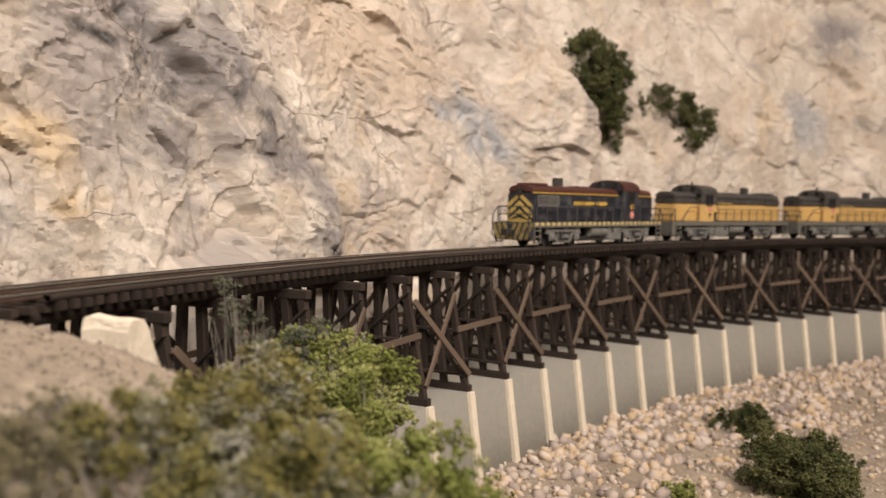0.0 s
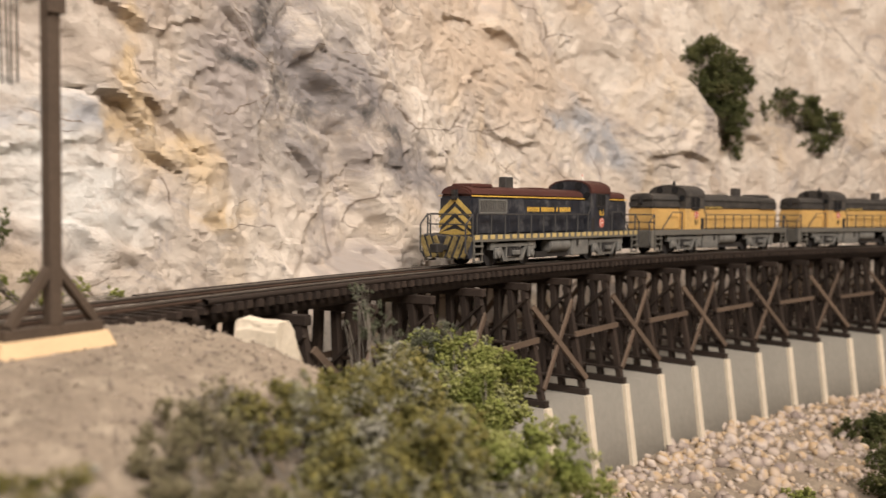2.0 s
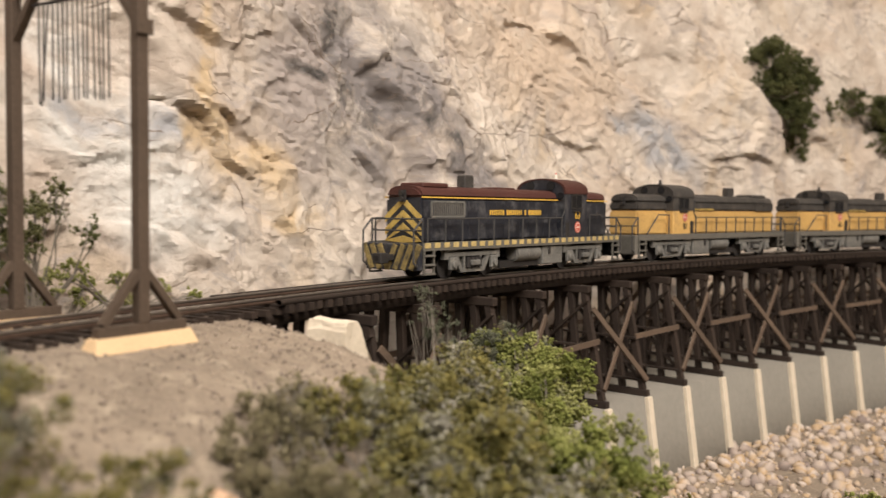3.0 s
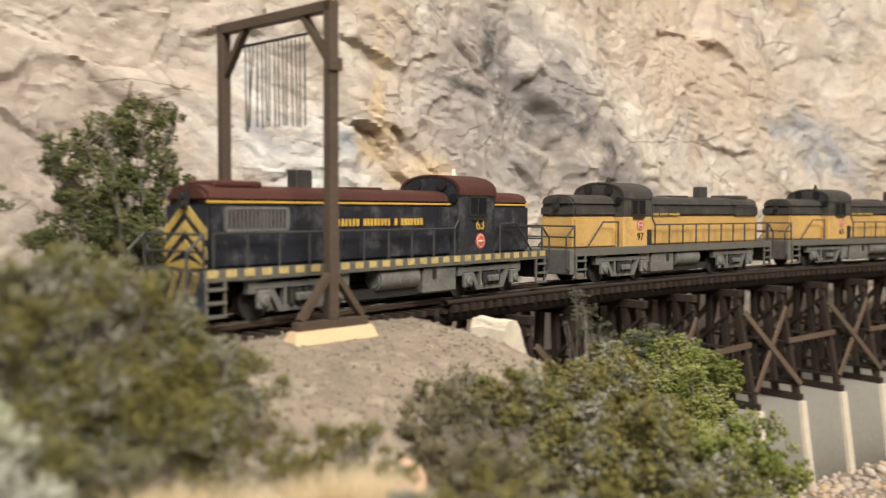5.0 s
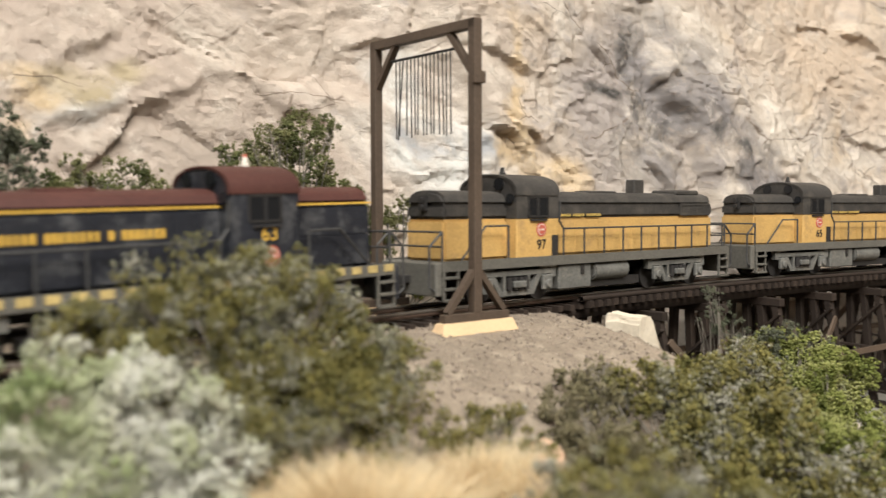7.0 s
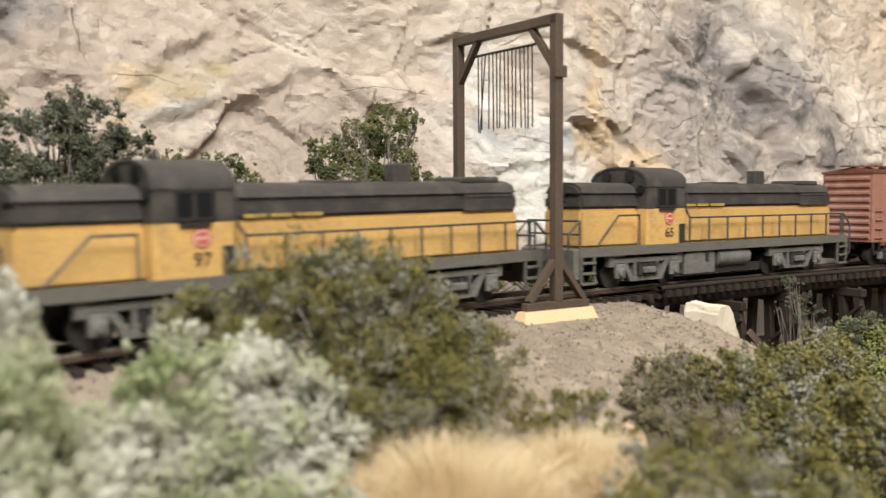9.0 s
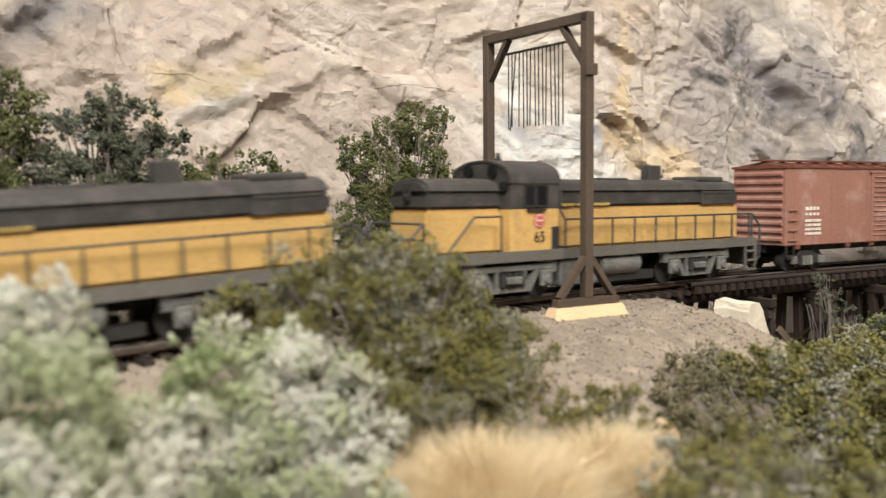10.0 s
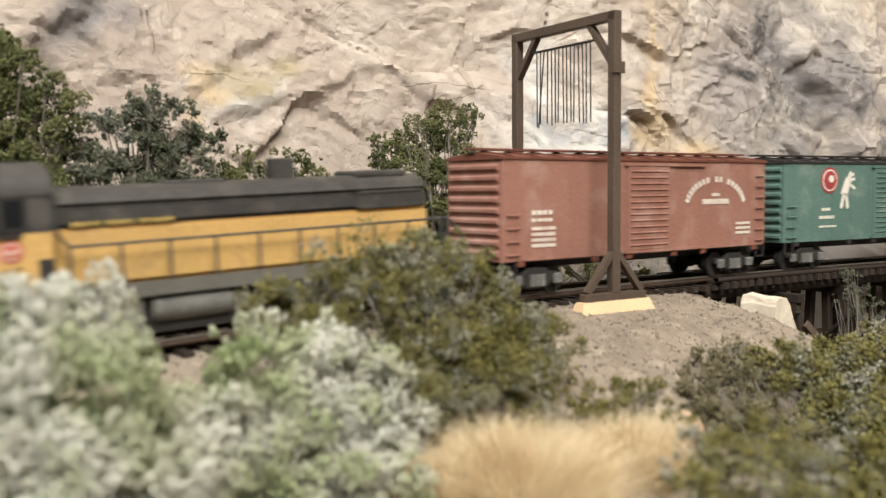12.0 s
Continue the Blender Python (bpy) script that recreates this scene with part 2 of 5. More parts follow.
def facets(x, y, cells, box_, seed, tilt, soft_edge):
    """Broken planes: every spot takes the tilted plane of its nearest centre. Returns the height and the distance to the next plane."""
    rng = np.random.default_rng(seed)
    cx, cy = rng.uniform(box_[0], box_[1], cells), rng.uniform(box_[2], box_[3], cells)
    gx, gy, h = rng.normal(0, tilt, cells), rng.normal(0, tilt, cells), rng.normal(0, 1, cells)
    flat_x, flat_y = x.ravel(), y.ravel()
    out, edge = np.empty(flat_x.size), np.empty(flat_x.size)
    for i in range(0, flat_x.size, 20000):
        dx, dy = flat_x[i:i + 20000, None] - cx, flat_y[i:i + 20000, None] - cy
        d = dx * dx + dy * dy
        near = np.argmin(d, axis=1)
        rows = np.arange(len(near))
        out[i:i + 20000] = dx[rows, near] * gx[near] + dy[rows, near] * gy[near] + h[near] * tilt * 0.007
        best = np.sqrt(d[rows, near])
        d[rows, near] = 9
        second = np.argmin(d, axis=1)
        gap = np.sqrt(d[rows, second]) - best
        other = dx[rows, second] * gx[second] + dy[rows, second] * gy[second] + h[second] * tilt * 0.007
        share = 0.5 * (1 - np.clip(gap / soft_edge, 0, 1)) ** 2
        out[i:i + 20000] = out[i:i + 20000] * (1 - share) + other * share
        edge[i:i + 20000] = gap
    return out.reshape(x.shape), edge.reshape(x.shape)


def smooth_step(x, a, b):
    t = np.clip((x - a) / (b - a), 0, 1)
    return t * t * (3 - 2 * t)


# ---- the rock face behind the track ----
ROCK_S = (-0.45, -0.2, 0.0, 0.07, 0.12, 0.19, 0.25, 0.32, 0.42, 0.53, 0.7, 0.85, 1.1, 1.6)
ROCK_OFF = (0.16, 0.14, 0.102, 0.087, 0.074, 0.052, 0.050, 0.048, 0.060, 0.072, 0.076, 0.080, 0.085, 0.09)


def rock_offset(s, z):
    return np.interp(s, ROCK_S, ROCK_OFF) + 0.16 * z


ROCK_GRID = []


def rock_surface(s, z):
    """How far the finished rock stands from the track."""
    runs, heights, off = ROCK_GRID[0]
    return float(off[min(len(runs) - 1, int(np.searchsorted(runs, s))), min(len(heights) - 1, int(np.searchsorted(heights, z)))])


# ledges in the rock: run and height of both ends, how far the upper lip stands out, how tall the lip is
LEDGES = (
    (-0.095, 0.078, -0.040, 0.118, 0.012, 0.030), (-0.020, 0.074, 0.036, 0.112, 0.007, 0.022), (0.000, 0.066, 0.048, 0.082, 0.008, 0.018), (0.040, 0.079, 0.082, 0.098, 0.006, 0.016),
    (0.190, 0.128, 0.214, 0.096, 0.005, 0.014), (0.345, 0.150, 0.395, 0.082, 0.006, 0.030), (0.395, 0.080, 0.450, 0.046, 0.006, 0.018), (0.255, 0.020, 0.330, -0.004, 0.005, 0.016),
    (0.480, 0.150, 0.560, 0.060, 0.006, 0.030), (0.600, 0.110, 0.690, 0.050, 0.006, 0.030), (0.150, 0.070, 0.182, 0.064, 0.004, 0.010), (0.76, 0.20, 0.84, 0.11, 0.007, 0.03),
    (1.00, 0.20, 1.10, 0.10, 0.008, 0.04), (1.15, 0.26, 1.27, 0.16, 0.008, 0.04), (0.225, 0.040, 0.262, 0.010, 0.005, 0.014),
)


def build_rock():
    runs = np.concatenate((np.arange(-0.5, -0.16, 0.0026), np.arange(-0.16, 0.62, 0.0014), np.arange(0.62, 1.62, 0.0026)))
    heights = np.concatenate((np.arange(-0.135, -0.02, 0.0025), np.arange(-0.02, 0.17, 0.0014), np.arange(0.17, 0.42, 0.003)))
    s, z = np.meshgrid(runs, heights, indexing="ij")
    ws = s + 0.020 * fractal(s * 22, z * 22, 3)
    wz = z + 0.020 * fractal(s * 22 + 40, z * 22, 5)
    # strata run down towards the far end of the line
    a, b = ws * 0.8 - wz * 0.6, ws * 0.6 + wz * 0.8
    box_ = (-0.8, 1.6, -0.5, 1.4)
    big, big_edge = facets(a * 0.75, b * 1.25, 330, box_, 11, 0.42, 0.012)
    small, small_edge = facets(a, b * 1.3, 1500, box_, 23, 0.40, 0.004)
    tiny, tiny_edge = facets(a + 0.004 * fractal(s * 90, z * 90, 7), b * 1.2, 3200, box_, 29, 0.42, 0.0025)
    planes = big * 0.18 + small * 0.11 + tiny * 0.065
    off = rock_offset(s, z) + planes
    off += 0.009 * fractal(s * 6, z * 6, 31, 2) + 0.0026 * np.abs(fractal(a * 40, b * 70, 41, 4, 0.6)) + 0.0016 * fractal(a * 120, b * 210, 51, 4, 0.75)
    off += 0.0030 * np.exp(-big_edge / 0.0016) * (0.3 + fractal(s * 30, z * 30, 61, 2).clip(0, 1) * 2) + 0.0010 * np.exp(-small_edge / 0.0012)
    jag = 0.012 * fractal(s * 24, z * 24, 67, 5, 0.6)
    for s0, z0, s1, z1, lip, tall in LEDGES:
        span = math.hypot(s1 - s0, z1 - z0)
        ux, uz = (s1 - s0) / span, (z1 - z0) / span
        t = ((s - s0) * ux + (z - z0) * uz) / span
        up = (s - s0) * -uz + (z - z0) * ux + jag
        fade = np.clip(np.minimum(t + 0.15, 1.15 - t) / 0.3, 0, 1)
        off -= 0.42 * lip * fade * np.exp(-up.clip(0, 1) / tall) * smooth_step(up, -0.0030, 0.0055)
        off += 0.16 * lip * fade * np.exp(up.clip(-1, 0) / 0.005) * (1 - smooth_step(up, -0.0030, 0.0050))
    off = np.maximum(off, 0.030 + 0.1 * z.clip(0, 1))
    ROCK_GRID.append((runs, heights, off))
    x, y = beside_many(s, off)
    ns, nz = s.shape
    verts = np.stack([x, y, z], axis=-1).reshape(-1, 3)
    i = (np.arange(ns - 1)[:, None] * nz + np.arange(nz - 1)[None, :]).ravel()
    faces = np.stack([i, i + nz, i + nz + 1, i + 1], axis=1)
    mesh = mesh_from("rock_face", verts, faces, ROCK, True)
    mesh.set_sharp_from_angle(angle=radians(30))
    layer = mesh.uv_layers.new(name="run")
    flat = np.stack([s.ravel(), z.ravel()], axis=-1)[faces.ravel()]
    layer.data.foreach_set("uv", flat.ravel().astype(np.float32))
    return tagged(new("rock_face", mesh), "cream and grey cast plaster rock face with cracks and ochre stains", "rock face", kind="structure")


GREY_STAIN, DARK_STAIN, PALE_STAIN, OCHRE_STAIN, BLUE_STAIN = (0.285, 0.265, 0.26), (0.115, 0.11, 0.105), (0.72, 0.71, 0.67), (0.66, 0.52, 0.34), (0.42, 0.425, 0.44)
PINK_STAIN, TAN_STAIN = (0.50, 0.42, 0.355), (0.47, 0.40, 0.34)
# run, height, half width, half height, turn, colour
ROCK_STAINS = (
    (0.02, 0.085, 0.17, 0.10, 0, PINK_STAIN), (0.50, 0.15, 0.10, 0.05, -20, (0.62, 0.51, 0.40)),
    (0.300, 0.098, 0.050, 0.046, -25, GREY_STAIN), (0.345, 0.090, 0.030, 0.040, -30, GREY_STAIN), (0.262, 0.092, 0.018, 0.040, -10, (0.42, 0.375, 0.35)), (0.400, 0.055, 0.040, 0.018, -38, GREY_STAIN), (0.435, 0.012, 0.024, 0.022, 0, GREY_STAIN), (0.335, 0.000, 0.030, 0.010, 0, (0.40, 0.36, 0.33)),
    (0.296, 0.121, 0.012, 0.009, 0, DARK_STAIN), (0.268, 0.101, 0.007, 0.006, 0, DARK_STAIN), (0.292, 0.094, 0.010, 0.006, -40, DARK_STAIN), (0.315, 0.084, 0.008, 0.004, -40, DARK_STAIN), (0.352, 0.082, 0.005, 0.008, 20, DARK_STAIN), (0.374, 0.068, 0.014, 0.004, -30, DARK_STAIN),
    (0.165, 0.062, 0.032, 0.022, 0, PALE_STAIN), (0.157, 0.074, 0.014, 0.006, 0, BLUE_STAIN), (0.188, 0.070, 0.010, 0.008, 0, BLUE_STAIN), (0.180, 0.030, 0.032, 0.018, 0, PALE_STAIN), (0.150, 0.098, 0.016, 0.012, 20, PALE_STAIN),
    (0.206, 0.092, 0.006, 0.034, 12, OCHRE_STAIN), (0.226, 0.055, 0.022, 0.008, -22, OCHRE_STAIN), (0.204, 0.064, 0.005, 0.018, 20, OCHRE_STAIN), (0.250, 0.030, 0.012, 0.010, 0, OCHRE_STAIN),
    (0.640, 0.088, 0.045, 0.016, -30, BLUE_STAIN), (0.590, 0.098, 0.016, 0.010, -30, BLUE_STAIN), (1.155, 0.135, 0.030, 0.034, 0, BLUE_STAIN), (1.22, 0.245, 0.05, 0.03, 0, GREY_STAIN),
    (0.014, 0.078, 0.017, 0.006, 28, (0.68, 0.66, 0.62)), (-0.008, 0.075, 0.010, 0.007, 20, OCHRE_STAIN), (0.020, 0.088, 0.022, 0.007, 22, (0.50, 0.42, 0.28)), (0.055, 0.062, 0.040, 0.014, 10, TAN_STAIN), (-0.072, 0.088, 0.010, 0.014, 40, (0.20, 0.17, 0.14)), (-0.050, 0.110, 0.020, 0.012, 30, GREY_STAIN), (0.10, 0.110, 0.03, 0.02, 20, (0.58, 0.50, 0.42)),
)


def rock_material():
    m = bpy.data.materials.new("cast_rock")
    m.use_nodes = True
    nodes, link = m.node_tree.nodes, m.node_tree.links.new
    bsdf = nodes["Principled BSDF"]
    bsdf.inputs["Roughness"].default_value = 0.9
    bsdf.inputs["Specular IOR Level"].default_value = 0.2
    uv = nodes.new("ShaderNodeUVMap")
    uv.uv_map = "run"
    place = uv.outputs["UV"]

    def noise_at(size, detail=4, rough=0.55, warp=0.0, source=None):
        tex = nodes.new("ShaderNodeTexNoise")
        tex.inputs["Scale"].default_value, tex.inputs["Detail"].default_value = 1 / size, detail
        tex.inputs["Roughness"].default_value, tex.inputs["Distortion"].default_value = rough, warp
        link(source or place, tex.inputs["Vector"])
        return tex.outputs["Fac"]

    def step(value, lo, hi, top=1.0):
        r = nodes.new("ShaderNodeMapRange")
        r.inputs["From Min"].default_value, r.inputs["From Max"].default_value, r.inputs["To Max"].default_value = lo, hi, top
        link(value, r.inputs["Value"])
        return r.outputs[0]

    def blend(a, colour, factor):
        mix = nodes.new("ShaderNodeMix")
        mix.data_type = "RGBA"
        if isinstance(a, tuple):
            mix.inputs["A"].default_value = (*a, 1)
        else:
            link(a, mix.inputs["A"])
        mix.inputs["B"].default_value = (*colour, 1)
        link(factor, mix.inputs["Factor"])
        return mix.outputs["Result"]

    def maths(op, a, b):
        n = nodes.new("ShaderNodeMath")
        n.operation = op
        for i, v in enumerate((a, b)):
            if isinstance(v, float):
                n.inputs[i].default_value = v
            else:
                link(v, n.inputs[i])
        return n.outputs[0]

    # uneven edges for the stains
    wob = nodes.new("ShaderNodeTexNoise")
    wob.inputs["Scale"].default_value, wob.inputs["Detail"].default_value = 28, 5
    link(place, wob.inputs["Vector"])
    shift = nodes.new("ShaderNodeVectorMath")
    shift.operation = "MULTIPLY_ADD"
    link(wob.outputs["Color"], shift.inputs[0])
    shift.inputs[1].default_value = (0.06, 0.06, 0.0)
    link(place, shift.inputs[2])
    bent = shift.outputs[0]

    def stain(s, z, rs, rz, turn=0.0, soft=0.5):
        """A stain of that half width and half height on the rock, by run and height."""
        mp = nodes.new("ShaderNodeMapping")
        mp.vector_type = "TEXTURE"
        mp.inputs["Location"].default_value = (s + 0.03, z + 0.03, 0)
        mp.inputs["Rotation"].default_value = (0, 0, radians(turn))
        mp.inputs["Scale"].default_value = (rs, rz, 1)
        link(bent, mp.inputs["Vector"])
        flat = nodes.new("ShaderNodeVectorMath")
        flat.operation = "MULTIPLY"
        flat.inputs[1].default_value = (1, 1, 0)
        link(mp.outputs[0], flat.inputs[0])
        length = nodes.new("ShaderNodeVectorMath")
        length.operation = "LENGTH"
        link(flat.outputs[0], length.inputs[0])
        return step(length.outputs["Value"], 1 + soft, 1 - soft)

    base = blend((0.55, 0.47, 0.39), (0.72, 0.655, 0.57), step(noise_at(0.05, 5, 0.6, 0.6), 0.38, 0.62))
    base = blend(base, (0.62, 0.48, 0.31), step(noise_at(0.085, 3, 0.6, 1.0), 0.56, 0.72, 0.55))
    base = blend(base, (0.36, 0.32, 0.30), step(noise_at(0.06, 6, 0.65, 1.2), 0.56, 0.66, 0.75))
    base = blend(base, (0.44, 0.41, 0.40), step(noise_at(0.026, 7, 0.7, 1.5), 0.57, 0.64, 0.6))
    for s, z, rs, rz, turn, colour in ROCK_STAINS:
        base = blend(base, colour, maths("MULTIPLY", stain(s, z, rs, rz, turn), step(noise_at(0.03, 6, 0.7, 0.5), 0.30, 0.52)))
    base = blend(base, (0.34, 0.28, 0.23), step(noise_at(0.012, 8, 0.75, 0.8), 0.56, 0.76, 0.7))
    base = blend(base, (0.44, 0.36, 0.29), step(noise_at(0.004, 6, 0.7, 0.6), 0.55, 0.70, 0.55))
    # hairline cracks
    for size, width, gate in ((0.085, 0.007, 0.50), (0.030, 0.010, 0.56)):
        crack = nodes.new("ShaderNodeTexVoronoi")
        crack.feature = "DISTANCE_TO_EDGE"
        crack.inputs["Scale"].default_value = 1 / size
        squeeze = nodes.new("ShaderNodeMapping")
        squeeze.inputs["Rotation"].default_value, squeeze.inputs["Scale"].default_value = (0, 0, radians(35)), (0.6, 1.3, 1)
        jag = nodes.new("ShaderNodeVectorMath")
        jag.operation = "MULTIPLY_ADD"
        link(wob.outputs["Color"], jag.inputs[0])
        jag.inputs[1].default_value = (0.022, 0.022, 0.0)
        link(place, jag.inputs[2])
        link(jag.outputs[0], squeeze.inputs["Vector"])
        link(squeeze.outputs[0], crack.inputs["Vector"])
        line = maths("MULTIPLY", step(crack.outputs["Distance"], width, width * 0.2), step(noise_at(0.05, 4, 0.6), gate, gate + 0.06, 0.85))
        base = blend(base, (0.20, 0.155, 0.12), line)
    base = blend(base, (0.78, 0.72, 0.64), step(noise_at(0.02, 7, 0.75, 0.4), 0.57, 0.68, 0.6))
    link(base, bsdf.inputs["Base Color"])
    relief = nodes.new("ShaderNodeBump")
    relief.inputs["Strength"].default_value, relief.inputs["Distance"].default_value = 1.0, 0.0022
    link(noise_at(0.005, 8, 0.75, 0.4), relief.inputs["Height"])
    link(relief.outputs["Normal"], bsdf.inputs["Normal"])
    return m


ROCK = rock_material()
build_rock()

# ---- the ground: roadbed, bank and ravine in one sheet ----
SOIL = material("sandy_scenic_soil", (0.24, 0.198, 0.152), 0.95, spread=0.35, size=0.02, grain=0.0012, bump=0.8, dust=(0.38, 0.325, 0.25), dust_at=0.58)


def ground_height(s, off):
    """Height of the ground in metres at run s, off metres beyond the track."""
    s, off = np.asarray(s, float), np.asarray(off, float)
    ravine = smooth_step(s + 0.10 * np.clip(off + 0.03, -0.3, 0), 0.138, 0.215)
    bank = np.interp(off, (-0.6, -0.24, -0.16, -0.11, -0.08, -0.055, -0.036, -0.022, 0.022, 0.06, 0.2), (-0.12, -0.090, -0.062, -0.034, -0.020, -0.0105, -0.0072, -0.0050, -0.0050, -0.009, -0.006))
    floor_ = np.interp(off, (-0.6, -0.3, -0.12, -0.06, 0.2), (-0.17, -0.155, -0.136, -0.126, -0.098))
    z = bank * (1 - ravine) + floor_ * ravine
    rough = np.clip((np.abs(off + 0.02) - 0.045) / 0.05, 0.04, 1)
    return z + droop(s) + rough * (0.010 * fractal(s * 16, off * 16, 71, 3) + 0.004 * fractal(s * 70, off * 70, 77, 3)) + 0.0012 * fractal(s * 300, off * 300, 81, 2)


def ground_at(s, off):
    return float(ground_height(s, off))


def build_ground():
    s, off = np.meshgrid(np.concatenate((np.arange(-0.6, 0.8, 0.004), np.arange(0.8, 1.7, 0.012))), np.concatenate((np.arange(-0.62, -0.3, 0.02), np.arange(-0.3, 0.2, 0.004))), indexing="ij")
    z = ground_height(s, off)
    x, y = beside_many(s, off)
    ns, nz = s.shape
    i = (np.arange(ns - 1)[:, None] * nz + np.arange(nz - 1)[None, :]).ravel()
    mesh = mesh_from("ground", np.stack([x, y, z], axis=-1).reshape(-1, 3), np.stack([i, i + nz, i + nz + 1, i + 1], axis=1), SOIL, True)
    return tagged(new("ground", mesh), "sandy brown scenic soil with a roadbed, a bank and a ravine", "ground", kind="structure")


build_ground()


# Assumed room, never in view: encloses the layout, its pale walls bounce light.
def room():
    for name, x0, x1, y0, y1, z0, z1, m in (("wall_north", -2.2, 2.8, 2.4, 2.5, -1.0, 1.4, ROOM_WALL), ("wall_south", -2.2, 2.8, -2.1, -2.0, -1.0, 1.4, ROOM_WALL),
                                            ("wall_west", -2.3, -2.2, -2.0, 2.4, -1.0, 1.4, ROOM_WALL), ("wall_east", 2.8, 2.9, -2.0, 2.4, -1.0, 1.4, ROOM_WALL),
                                            ("floor", -2.3, 2.9, -2.1, 2.5, -1.1, -1.0, ROOM_FLOOR), ("ceiling", -2.3, 2.9, -2.1, 2.5, 1.4, 1.5, ROOM_WALL)):
        bm = bm_new()
        slab(bm, x0, x1, y0, y1, z0, z1)
        tagged(part(name, bm, m, scale=1.0), "plain painted " + name.split("_")[0] + " of the layout room", name.split("_")[0], kind="structure")


room()


# ---- track and trestle ----
def ribbon(name, outline, s0, s1, step, mat_, parent):
    """A bar swept along the track. outline: (off, z) in millimetres."""
    runs = np.arange(s0, s1 + step / 2, step)
    k = len(outline)
    verts = [beside(s, o * MM, z * MM) for s in runs for o, z in outline]
    faces = [(i * k + j, i * k + (j + 1) % k, (i + 1) * k + (j + 1) % k, (i + 1) * k + j) for i in range(len(runs) - 1) for j in range(k)]
    mesh = mesh_from(name, [tuple(v) for v in verts], faces, mat_)
    ob = new(name, mesh)
    ob.parent = parent
    return ob


BENT_STEP, BENT_FIRST, BENTS = 0.0465, 0.2068, 22
TRESTLE_START = 0.165


def square(o, w, z0, z1):
    return [(o - w / 2, z0), (o + w / 2, z0), (o + w / 2, z1), (o - w / 2, z1)]


def build_track():
    track = tagged(new("railway_track"), "weathered model railway track with dark wooden ties", "track")
    for side in (-1, 1):
        ribbon("rail", [(side * 8.7 - 0.9, -2.2), (side * 8.7 + 0.9, -2.2), (side * 8.7 + 0.45, -1.0), (side * 8.7 - 0.45, -1.0)], -0.6, 1.6, 0.01, RAIL, track)
        ribbon("rail_head", square(side * 8.7, 1.1, -1.0, 0.0), -0.6, 1.6, 0.01, RAIL_TOP, track)
    bm = bm_new()
    slab(bm, -1.35, 1.35, -15.5, 15.5, -4.4, -2.2)
    tie = finish("tie", bm, TIMBER)
    s, rng = -0.3, random.Random(5)
    while s < TRESTLE_START:
        piece("tie", tie, track, at_track(s, rng.uniform(-0.0006, 0.0006), -0.0012, rng.uniform(-1, 1)))
        s += 0.0068
    return track


